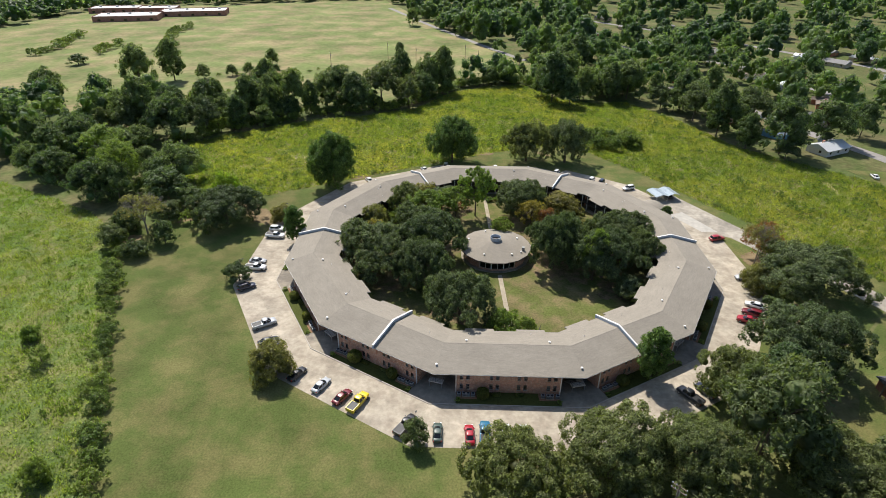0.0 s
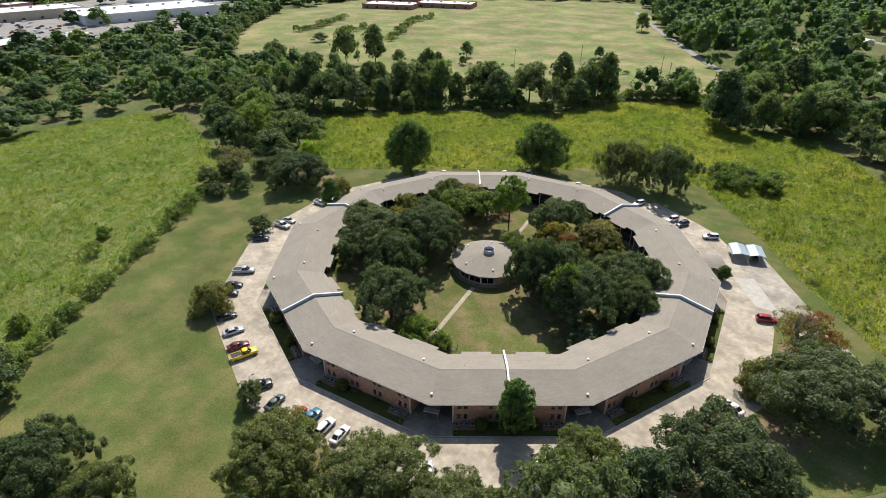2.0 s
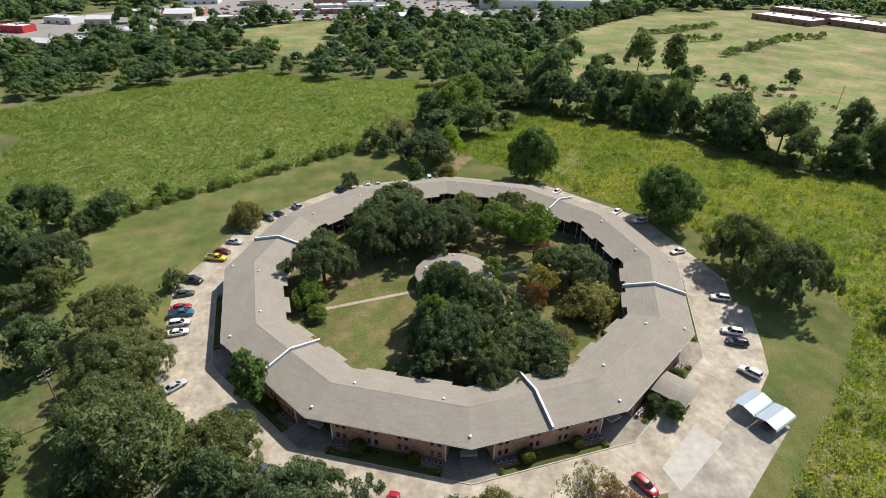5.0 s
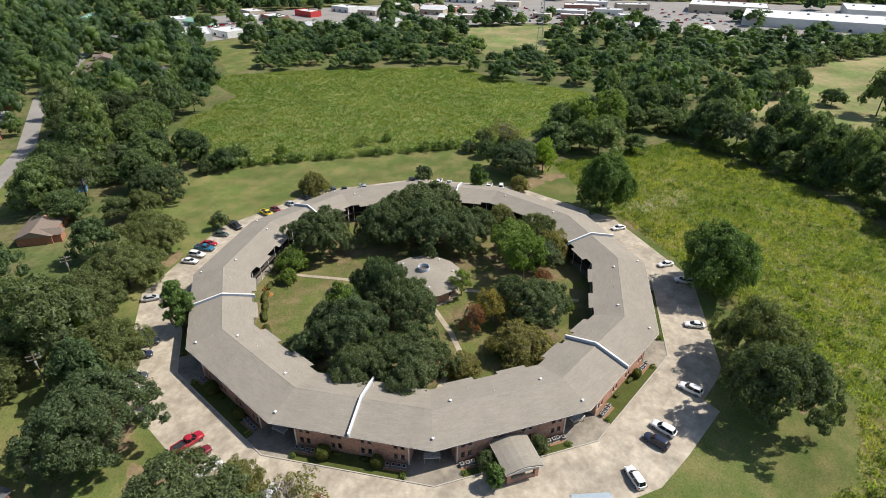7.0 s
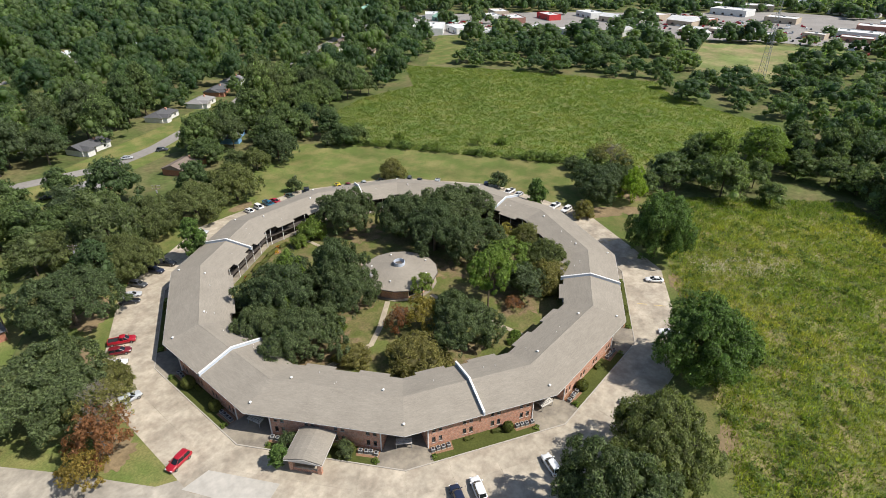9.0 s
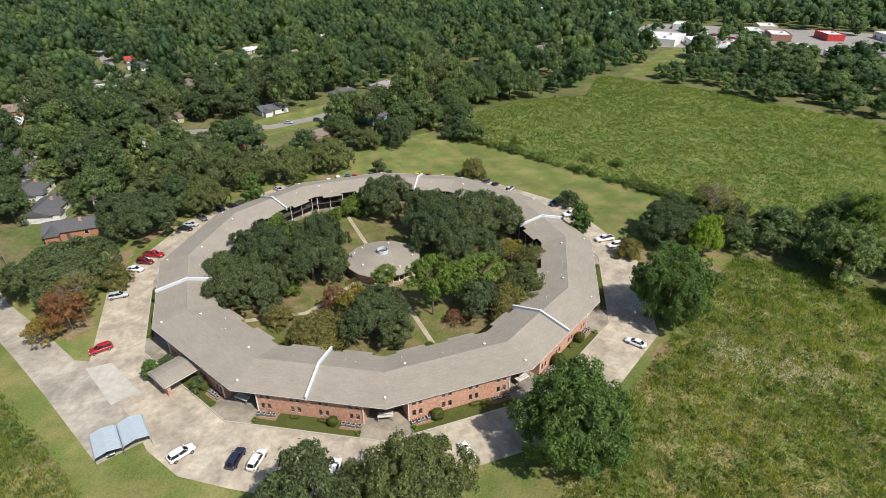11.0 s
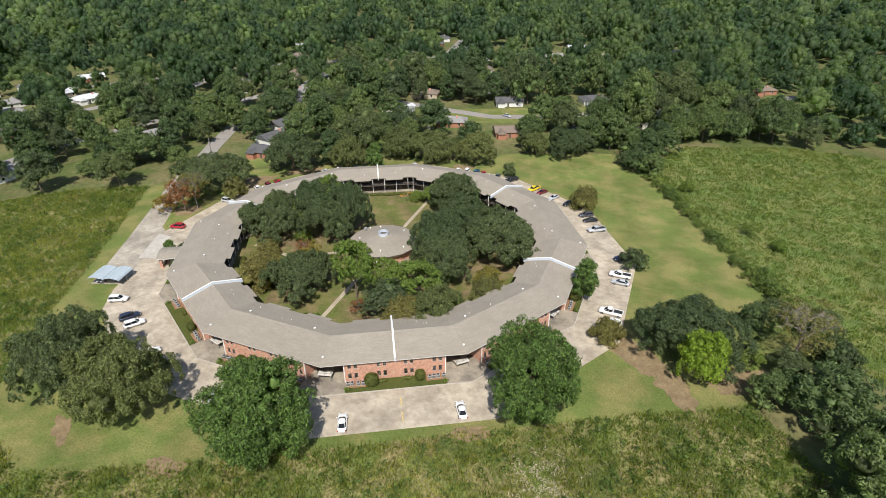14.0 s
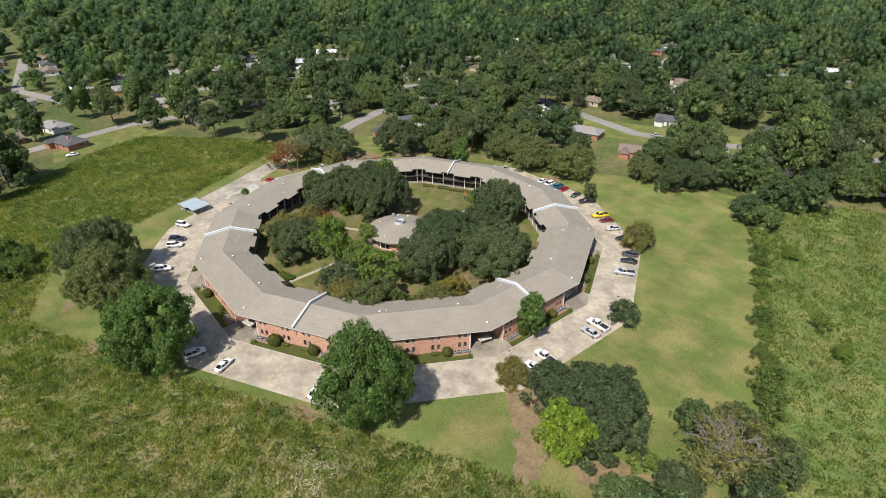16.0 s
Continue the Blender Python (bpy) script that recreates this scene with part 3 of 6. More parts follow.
rail_mesh = rail.mesh("gallery_railing", M_DARK)
tread_mesh = Geo().box(-0.16, 0.16, -0.75, 0.75, -0.05, 0.0).mesh("tread", M_CONC)
landing_mesh = Geo().box(-0.62, 0.62, -1.5, 1.5, -0.16, 0.0).mesh("landing", M_LANDING)
stair_post = Geo().box(0.45, 0.55, -1.4, -1.3, -1.44, -0.16).mesh("stair_post", M_STEEL)
# back wall and upper slab are added to darken the passage, in shade-dark colours
back_holes = [(-0.9, 0.9, 0.12, 2.3), (-0.9, 0.9, 2.95, 5.0)]
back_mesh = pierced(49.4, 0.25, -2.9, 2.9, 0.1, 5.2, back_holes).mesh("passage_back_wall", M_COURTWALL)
upper_mesh = Geo().prism([(44.5, -1.5), (52.4, -3.4), (52.4, 3.4), (44.5, 1.5)], 2.72, 2.9).mesh("upper_walkway", M_GALLERY)
srail = Geo()
for z in (0.5, 0.95):
    srail.tube((0.58, -1.46, z), (0.58, 1.46, z), 0.022, n=5)
    for q in (-1.46, 1.46):
        srail.tube((-0.6, q, z), (0.58, q, z), 0.022, n=5)
for q in (-1.46, 0.0, 1.46):
    srail.tube((0.58, q, -0.05), (0.58, q, 0.95), 0.022, n=5)
srail_mesh = srail.mesh("stair_railing", M_DARK)
vent_mesh = Geo().cyl(0, 0, -0.15, 0.22, 0.13, n=10).cyl(0, 0, 0.22, 0.30, 0.25, 0.27, n=10).cyl(0, 0, 0.30, 0.38, 0.27, 0.12, n=10).mesh("roof_vent", M_CAP)
pipe_mesh = Geo().cyl(0, 0, -0.1, 0.3, 0.055, n=8).mesh("vent_pipe", M_CAP)
rng = random.Random(3)
for k in SIDES:
    m = side(k)
    part("outer_roof_slope", roof_out, None, house12, "grey-brown shingle roof slope", m)
    part("inner_roof_slope", steps, None, house12, "grey-brown shingle roof slope", m)
    part("ridge_cap", cap_ridge, None, house12, at=m)
    part("gutter", gutter, None, house12, "white eaves gutter", m)
    part("soffit", soffit, None, house12, at=m)
    for s in (-5.6, 5.6):
        part("balcony_roof", jog, None, house12, at=m @ pose(0, s, 0))
    wall = part("brick_wall", wall_mesh, None, house12, "weathered orange-red brick wall", m)
    part("passage_wall", flank, None, house12, at=m)
    part("passage_wall", flank2, None, house12, at=m)
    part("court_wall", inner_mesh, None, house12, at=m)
    for s in (-HALF + 0.15, HALF - 0.15):
        part("corner_post", down, None, house12, "white painted corner board and downpipe", m @ pose(0, s, 0))
    for y in WIN_Y:
        for a, b in WIN_Z:
            w = part("window", frame_mesh, None, house12, "narrow dark-framed sash window", m @ pose(WALL - 0.12, y, (a + b) / 2))
            part("pane", pane_mesh, None, w)
            part("blind", blind_mesh, None, w, at=pose(-0.14, 0, 0))
            part("sill", sill_mesh, None, w, at=pose(0.10, 0, -0.674))
    for a, b, c, d in DOORS:
        if b - a < 1.5:
            o = part("door", door_leaf, None, house12, "dark brown apartment door", m @ pose(44.8, (a + b) / 2, c))
            part("door_knob", knob, None, o, at=pose(0.05, 0, 0))
        else:
            part("pane", big_pane, None, house12, at=m @ pose(44.8, (a + b) / 2, (c + d) / 2))
    part("gallery_floor", gallery, None, house12, at=m)
    part("gallery_railing", rail_mesh, None, house12, "black metal gallery railing", m)
    for i in range(6):
        part("gallery_post", post_mesh, None, house12, "slim white gallery post", m @ pose(0, -10.5 + 4.2 * i, 0))
    # stair in the passage at this side's corner
    c = pose(0, 0, 0, 0, 0, PHASE + 15 + 30 * k)
    st = part("stair", landing_mesh, None, house12, "pale concrete stair with landing", c @ pose(55.95, -0.15, 1.55))
    for i in range(8):
        part("tread", tread_mesh, None, st, at=pose(-0.79 - 0.28 * i, 0.78, 0.155 * (i + 1)))
        part("tread", tread_mesh, None, st, at=pose(-0.79 - 0.28 * i, -0.78, -0.175 * (i + 1)))
    part("stair_railing", srail_mesh, None, st)
    for s in (0.0, 2.7):
        part("stair_post", stair_post, None, st, at=pose(0, s, 0))
    part("passage_back_wall", back_mesh, None, house12, "wall added at the back of the passage, coloured dark for shade", c)
    part("upper_walkway", upper_mesh, None, house12, "upper walkway added across the passage, coloured dark for shade", c)
    # vents on hips and slopes
    part("roof_vent", vent_mesh, None, house12, "white mushroom roof vent", c @ pose(56.3, 0, zout(56.3 * math.cos(radians(15)))))
    for s in ((-8.8, 8.8) if k % 2 else ()):
        part("roof_vent", vent_mesh, None, house12, "white mushroom roof vent", m @ pose(47.9, s + rng.uniform(-0.4, 0.4), zin(47.9)))
    for i in range(3):
        x = rng.uniform(43.6, 48.0)
        part("vent_pipe", pipe_mesh, None, house12, at=m @ pose(x, rng.uniform(-9, 9), zin(x)))


def parapet():
    """A fire wall that follows the roof from eave over the ridge to the court."""
    g = Geo()
    h, w = 0.62, 0.15
    pts = [(41.9, zin(41.9)), (RIDGE, RZ), (EAVE + 0.1, EZ)]
    for (x0, z0), (x1, z1) in zip(pts, pts[1:]):
        low = [(x0, -w, z0 - 0.3), (x1, -w, z1 - 0.3), (x1, w, z1 - 0.3), (x0, w, z0 - 0.3)]
        g.solid(low, [(x, y, z + 0.3 + h) for x, y, z in low])
    c = Geo()
    for (x0, z0), (x1, z1) in zip(pts, pts[1:]):
        low = [(x0, -w - 0.05, z0 + h), (x1, -w - 0.05, z1 + h), (x1, w + 0.05, z1 + h), (x0, w + 0.05, z0 + h)]
        c.solid(low, [(x, y, z + 0.09) for x, y, z in low])
    return g.mesh("parapet", M_CAPSIDE), c.mesh("coping", M_CAP)


par_mesh, cop_mesh = parapet()
pilaster = Geo().box(WALL - 0.05, WALL + 0.22, -0.3, 0.3, 3.4, 5.2).mesh("brick_corbel", M_BRICK)
for k in range(0, 12, 2):
    p = part("parapet", par_mesh, None, house12, "fire wall with sides tinted blue-grey for shade, white coping", side(k))
    part("coping", cop_mesh, None, p, "white coping")
    part("brick_corbel", pilaster, None, house12, at=side(k))


# ---- entrance canopy ----
def canopy():
    g = tagged(new("entrance_canopy"), "low arched shingle entrance canopy on brick piers", "canopy")
    g.matrix_basis = side(1) @ pose(0, -1.1, 0)
    r = Geo()
    x0, x1, w, ze, zr = 55.9, 63.2, 3.5, 3.3, 4.05
    arch = [(w * q, ze + (zr - ze) * (1 - abs(q) ** 1.7)) for q in (-1, -0.66, -0.33, 0, 0.33, 0.66, 1)]
    for (ya, za), (yb, zb) in zip(arch, arch[1:]):
        ring = [(x0, ya, za), (x1, ya, za), (x1, yb, zb), (x0, yb, zb)]
        r.solid([(x, y, z - 0.15) for x, y, z in ring], ring)
    part("canopy_roof", r, M_ROOF, g, "grey shingle arched roof")
    f = Geo()
    for s in (-1, 1):
        f.box(x0, x1, s * w - 0.05, s * w + 0.05, ze - 0.22, ze - 0.01)
    f.solid([(x1 + 0.003, -w, ze - 0.2), (x1 + 0.1, -w, ze - 0.2), (x1 + 0.1, w, ze - 0.2), (x1 + 0.003, w, ze - 0.2)], [(x1 + 0.003, -0.4, zr - 0.2), (x1 + 0.1, -0.4, zr - 0.2), (x1 + 0.1, 0.4, zr - 0.2), (x1 + 0.003, 0.4, zr - 0.2)])
    part("gable_board", f, M_GUTTER, g)
    pier = Geo().box(-0.35, 0.35, -0.35, 0.35, 0.05, 3.05).mesh("brick_pier", M_BRICK)
    for s in (-2.6, 2.6):
        part("brick_pier", pier, None, g, at=pose(62.3, s, 0))
    low = Geo().box(62.1, 62.5, -2.2, 2.2, 0.05, 0.75)
    part("low_wall", low, M_BRICK, g)
    part("ceiling_board", Geo().box(x0, x1 - 0.05, -w + 0.1, w - 0.1, ze - 0.16, ze - 0.1), M_WHITE, g)


canopy()


def loft(g, rings, m=0):
    """Skin over rings with the same count of points, closed at both ends."""
    i, k = len(g.v), len(rings[0])
    for r in rings:
        g.v.extend(r)
    for a in range(len(rings) - 1):
        for j in range(k):
            l = (j + 1) % k
            g.f.append((i + a * k + j, i + a * k + l, i + (a + 1) * k + l, i + (a + 1) * k + j))
            g.m.append(m)
    g.f.append(tuple(i + j for j in range(k - 1, -1, -1)))
    g.f.append(tuple(i + (len(rings) - 1) * k + j for j in range(k)))
    g.m += [m, m]


# ---- rotunda in the court ----
def rotunda():
    n = 16
    r = tagged(new("rotunda"), "low round brick clubhouse with shingle roof and glazed front", "building")
    ang = [2 * math.pi * (i + 0.5) / n for i in range(n)]

    def ringz(rad, z):
        return [(rad * math.cos(a), rad * math.sin(a), z) for a in ang]

    lo, hi = ringz(10.1, 3.3), ringz(1.3, 5.25)
    lo2, hi2 = ringz(10.1, 3.1), ringz(1.3, 5.05)
    panel = Geo().solid([lo2[0], lo2[1], hi2[1], hi2[0]], [lo[0], lo[1], hi[1], hi[0]]).mesh("roof_panel", M_ROOF)
    for i in range(n):
        part("roof_panel", panel, None, r, "grey-brown shingle roof panel", pose(0, 0, 0, 0, 0, 360 * i / n))
    g = Geo()
    for i in range(n):
        j = (i + 1) % n
        a, b = lo[i], lo[j]
        g.solid([(a[0], a[1], 3.05), (a[0] * 1.012, a[1] * 1.012, 3.05), (b[0] * 1.012, b[1] * 1.012, 3.05), (b[0], b[1], 3.05)], [(a[0], a[1], 3.28), (a[0] * 1.012, a[1] * 1.012, 3.28), (b[0] * 1.012, b[1] * 1.012, 3.28), (b[0], b[1], 3.28)])
    part("fascia", g, M_SOFFIT, r, "dark brown fascia")
    side_len = 2 * 8.7 * math.tan(math.pi / n)
    solid_wall = Geo().box(8.4, 8.7, -side_len / 2 - 0.02, side_len / 2 + 0.02, 0.1, 3.1).mesh("wall", M_BRICK)
    knee = Geo().box(8.4, 8.7, -side_len / 2, side_len / 2, 0.1, 0.6).mesh("knee_wall", M_BRICK)
    glass = Geo().box(8.5, 8.52, -side_len / 2 + 0.1, side_len / 2 - 0.1, 0.6, 2.9).mesh("pane", M_GLASS)
    mull = Geo().box(8.45, 8.6, -0.05, 0.05, 0.6, 3.0).box(8.45, 8.6, -side_len / 2, -side_len / 2 + 0.18, 0.6, 3.0).box(8.45, 8.6, side_len / 2 - 0.18, side_len / 2, 0.6, 3.0).box(8.45, 8.6, -side_len / 2, side_len / 2, 2.9, 3.1).mesh("mullion", M_WHITE)
    for i in range(n):
        m = pose(0, 0, 0, 0, 0, 360 * i / n)
        if i not in (3, 4, 5, 11, 12, 13):
            part("wall", solid_wall, None, r, "brick wall", m)
        else:
            part("knee_wall", knee, None, r, at=m)
            part("pane", glass, None, r, at=m)
            part("mullion", mull, None, r, at=m)
    part("floor", Geo().solid(ringz(8.35, 0.08), ringz(8.35, 0.16)), M_INSIDE, r)
    part("room_core", Geo().solid(ringz(4.0, 0.17), ringz(4.0, 3.0)), M_INSIDE, r)
    part("terrace", Geo().solid(ringz(9.9, -0.02), ringz(9.9, 0.14)), M_CONC2, r, "pale concrete terrace ring")
    cup = Geo()
    loft(cup, [[(q * math.cos(2 * math.pi * i / 24), q * math.sin(2 * math.pi * i / 24), z) for i in range(24)] for q, z in ((1.5, 4.95), (1.5, 6.15), (1.42, 6.15), (1.42, 5.25))])
    part("roof_drum", cup, M_CAPSIDE, r, "open pale blue-grey metal roof drum")
    part("drum_floor", Geo().cyl(0, 0, 5.0, 5.3, 1.4, n=20), M_SOFFIT, r)
    vm = vent_mesh
    for a, d in ((-1.0, 7.5), (-0.6, 8.2), (0.4, 7.0), (1.9, 7.6), (2.8, 8.0), (4.2, 7.4)):
        part("roof_vent", vm, None, r, at=pose(d * math.cos(a), d * math.sin(a), 3.3 + (10.4 - d) * 0.214))
    part("roof_unit", Geo().box(7.2, 7.9, -3.6, -2.9, 3.9, 4.6), M_ACBODY, r, "small grey roof unit")


rotunda()


# ---- carport ----
def carport():
    c = tagged(new("carport"), "double open carport with pale blue-grey arched metal sheet roofs", "carport")
    c.matrix_basis = pose(62.2, 40.6, 0.05, 0, 0, -76) @ Matrix.Diagonal((1.06, 1.05, 1, 1))
    for b in (0, 1):
        y0 = -4.3 + 4.35 * b
        g = Geo()
        prof = [(y0, 1.95), (y0 + 0.25, 2.25), (y0 + 2.15, 2.7), (y0 + 4.0, 2.25), (y0 + 4.25, 1.95)]
        for (ya, za), (yb, zb) in zip(prof, prof[1:]):
            g.solid([(-3.1, ya, za - 0.04), (3.1, ya, za - 0.04), (3.1, yb, zb - 0.04), (-3.1, yb, zb - 0.04)], [(-3.1, ya, za), (3.1, ya, za), (3.1, yb, zb), (-3.1, yb, zb)])
        for i in range(13):
            x = -3.0 + i * 0.5
            for (ya, za), (yb, zb) in zip(prof[1:], prof[2:-1]):
                g.bar((x, ya, za + 0.03), (x, yb, zb + 0.03), 0.05, 0.05)
        part("carport_roof", g, M_CANVAS, c, "pale ribbed metal sheet roof")
        post = Geo().cyl(0, 0, 0, 2.0, 0.04, n=8).mesh("carport_post", M_STEEL)
        for x in (-3.0, 0.0, 3.0):
            for y in (y0 + 0.06, y0 + 4.19):
                part("carport_post", post, None, c, at=pose(x, y, 0))


carport()


# ---- condensers and plants along the walls ----
def condenser():
    g = tagged(new("air_conditioner"), "grey box air conditioner with round fan on top", "air conditioner", "condensers along the wall")
    part("casing", Geo().box(-0.35, 0.35, -0.35, 0.35, 0.06, 0.6), M_ACCOIL, g, "dark grey coil casing")
    part("lid", Geo().solid([(-0.37, -0.37, 0.6), (0.37, -0.37, 0.6), (0.37, 0.37, 0.6), (-0.37, 0.37, 0.6)], [(-0.33, -0.33, 0.67), (0.33, -0.33, 0.67), (0.33, 0.33, 0.67), (-0.33, 0.33, 0.67)]), M_ACBODY, g, "pale grey lid")
    part("fan_grille", Geo().cyl(0, 0, 0.67, 0.69, 0.26, n=14), M_ACFAN, g, "black round fan grille")
    part("pad", Geo().box(-0.42, 0.42, -0.42, 0.42, 0.0, 0.06), M_CONC, g, "concrete pad")
    return g


ac = condenser()
first = True
bed_mesh = Geo().prism([(55.7, -10.45), (57.6, -10.45), (57.7, -6.3), (55.7, -6.1)], 0.1, 0.165).mesh("mulch_bed", M_MULCH)
bed2 = Geo().prism([(55.7, 6.1), (57.7, 6.3), (57.6, 10.45), (55.7, 10.45)], 0.1, 0.165).mesh("mulch_bed", M_MULCH)
for k in SIDES:
    for me in (bed_mesh, bed2):
        thing("mulch_bed", me, None, "reddish mulch bed under the condensers", "planting bed", side(k), kind="structure")
    for s in (-9.95, -8.95, -7.95, -6.95, 6.95, 7.95, 8.95, 9.95):
        at = side(k) @ pose(56.75 + rng.uniform(-0.1, 0.1), s + rng.uniform(-0.12, 0.12), 0.165, 0, 0, rng.uniform(-6, 6))
        if first:
            ac.matrix_basis = at
            first = False
        else:
            copy_thing(ac, at)


# ---- cars ----
PAINTS = {"white": (0.78, 0.78, 0.77), "silver": (0.45, 0.47, 0.49), "black": (0.015, 0.016, 0.019), "dark grey": (0.06, 0.065, 0.075), "red": (0.36, 0.010, 0.022), "dark red": (0.16, 0.012, 0.018),
          "yellow": (0.75, 0.55, 0.02), "blue": (0.02, 0.14, 0.24), "dark green": (0.06, 0.09, 0.075), "navy": (0.018, 0.024, 0.05)}
car_cache = {}
wheel_mesh = Geo().tube((0, -0.12, 0), (0, 0.12, 0), 0.34, n=16).mesh("wheel", M_RUBBER)
rim_mesh = Geo().tube((0, -0.128, 0), (0, 0.128, 0), 0.2, n=12).mesh("rim", M_RIM)


def car(kind, colour):
    """Nose towards +x."""
    paint = bpy.data.materials.get("paint " + colour) or mat("paint " + colour, PAINTS[colour], 0.3, spec=0.5, coat=0.6, var=0.04, scale=1.5)
    name = {"sedan": "car", "suv": "suv", "pickup": "pickup_truck"}[kind]
    c = new(name)
    L, W, belt, top = {"sedan": (4.75, 0.91, 0.92, 1.43), "suv": (4.75, 0.95, 1.05, 1.72), "pickup": (5.75, 0.99, 1.12, 1.86)}[kind]
    h = L / 2
    low = 0.25 if kind == "sedan" else 0.35

    def ring(x, w, z):
        half = [(w * 0.90, low), (w * 0.985, low + 0.12), (w, low + 0.4 * (z - low)), (w * 0.985, z - 0.17), (w * 0.93, z - 0.05), (w * 0.76, z)]
        return [(x, p, q) for p, q in half] + [(x, -p, q) for p, q in half[::-1]]

    if kind == "pickup":
        spine = [(-h, 0.90, -0.12), (-h + 0.05, 0.98, 0.0), (-0.55, 1.0, 0.0), (1.2, 1.0, 0.03), (h - 0.9, 0.99, 0.0), (h - 0.4, 0.94, -0.06), (h - 0.12, 0.86, -0.15), (h, 0.74, -0.34)]
    elif kind == "suv":
        spine = [(-h, 0.78, -0.16), (-h + 0.06, 0.9, -0.04), (-h + 0.3, 0.98, 0.0), (0.9, 1.0, 0.0), (h - 1.0, 0.98, -0.02), (h - 0.45, 0.92, -0.1), (h - 0.15, 0.82, -0.2), (h, 0.64, -0.4)]
    else:
        spine = [(-h, 0.66, -0.2), (-h + 0.08, 0.82, -0.08), (-h + 0.32, 0.94, -0.01), (-1.2, 1.0, 0.02), (0.7, 1.0, 0.0), (h - 0.95, 0.98, -0.06), (h - 0.45, 0.91, -0.14), (h - 0.15, 0.8, -0.23), (h, 0.6, -0.38)]
    b = Geo()
    loft(b, [ring(x, W * w, belt + z) for x, w, z in spine])
    body = part("body", b, paint, c, smooth=True)
    x0, x1, r0, r1 = {"sedan": (-1.85, 1.2, -1.0, 0.3), "suv": (-h + 0.14, 1.25, -h + 0.5, 0.4), "pickup": (-0.5, 1.7, -0.28, 0.85)}[kind]
    wt, wb = W * 0.72, W * 0.89

    def plan(xa, xb, w, z):
        half = [(xa, w * 0.45), (xa + 0.06, w * 0.82), (xa + 0.22, w * 0.96), ((xa + xb) / 2, w), (xb - 0.4, w * 0.96), (xb - 0.14, w * 0.8), (xb, w * 0.4)]
        return [(p, -q, z) for p, q in half] + [(p, q, z) for p, q in half[::-1]]

    gl = Geo()
    low_ring, high_ring = plan(x0, x1, wb, belt - 0.05), plan(r0, r1, wt, top - 0.08)
    loft(gl, [low_ring, high_ring])
    part("cabin_glass", gl, M_CARGLASS, c, "dark tinted windows")
    rf = Geo()
    loft(rf, [plan(r0 - 0.06, r1 + 0.06, wt + 0.02, top - 0.09), plan(r0 - 0.02, r1 + 0.0, wt - 0.03, top - 0.03), plan(r0 + 0.2, r1 - 0.2, wt - 0.22, top)])
    part("car_roof", rf, paint, c, smooth=True)
    for i in (1, 3, 5):
        for j in (i, 13 - i):
            part("pillar", Geo().tube(low_ring[j], high_ring[j], 0.055, n=5, r2=0.045), paint, c)
    for sx in (-1, 1):
        for sy in (-1, 1):
            w = part("wheel", wheel_mesh, None, c, "black tyre", pose(sx * (h - 0.9), sy * (W - 0.1), 0.34))
            part("rim", rim_mesh, None, w, "metal rim")
    lampz = belt - 0.32
    for s in (-1, 1):
        part("headlight", Geo().box(h - 0.2, h - 0.02, s * W * 0.66 - 0.16, s * W * 0.66 + 0.16, lampz - 0.07, lampz + 0.07), M_HEAD, c, "clear headlight")
        part("tail_light", Geo().box(-h - 0.012, -h + 0.15, s * W * 0.78 - 0.1, s * W * 0.78 + 0.1, lampz, lampz + 0.25), M_TAIL, c, "red tail light")
        part("mirror", Geo().box(x1 - 0.35, x1 - 0.2, s * (W + 0.09) - 0.1, s * (W + 0.09) + 0.1, belt, belt + 0.15), paint, c)
    part("bumper", Geo().box(h - 0.12, h + 0.04, -W * 0.72, W * 0.72, low + 0.02, low + 0.2), M_DARK, c)
    if kind == "pickup":
        bed = Geo().box(-h + 0.12, -0.62, -W * 0.78, W * 0.78, belt + 0.002, belt + 0.012)
        part("bed_liner", bed, M_DARK, c, "dark open load bed")
        rl = Geo()
        for s in (-1, 1):
            rl.box(-h + 0.05, -0.6, s * W * 0.87 - 0.07, s * W * 0.87 + 0.07, belt, belt + 0.1)
        rl.box(-h + 0.02, -h + 0.12, -W * 0.8, W * 0.8, belt, belt + 0.1)
        part("bed_rail", rl, paint, c)
    word = {"sedan": "sedan", "suv": "SUV", "pickup": "pickup truck"}[kind]
    tagged(c, f"{colour} {word} parked on the pale concrete lot", {"sedan": "car", "suv": "car", "pickup": "pickup truck"}[kind], "parked vehicles")
    return c


def park(kind, colour, m):
    if (kind, colour) in car_cache:
        return copy_thing(car_cache[kind, colour], m)
    c = car(kind, colour)
    c.matrix_basis = m
    car_cache[kind, colour] = c
    return c


ROW = [(167.7, "suv", "white"), (171.4, "pickup", "white"), (183.9, "sedan", "silver"), (187.0, "pickup", "white"), (195.0, "suv", "navy"), (210.4, "pickup", "silver"), (216.2, "sedan", "black"), (219.5, "suv", "dark grey"),
       (228.0, "sedan", "black"), (233.6, "sedan", "silver"), (238.5, "sedan", "dark red"), (241.6, "pickup", "yellow"), (251.3, "pickup", "black"), (256.5, "sedan", "dark green"), (261.6, "sedan", "red"), (264.0, "pickup", "blue"),
       (267.2, "suv", "white"), (270.2, "sedan", "white"), (285.5, "sedan", "silver"), (301.6, "pickup", "black"), (305.0, "suv", "navy"), (311.0, "suv", "dark grey"), (315.0, "sedan", "silver"), (317.6, "sedan", "black")]
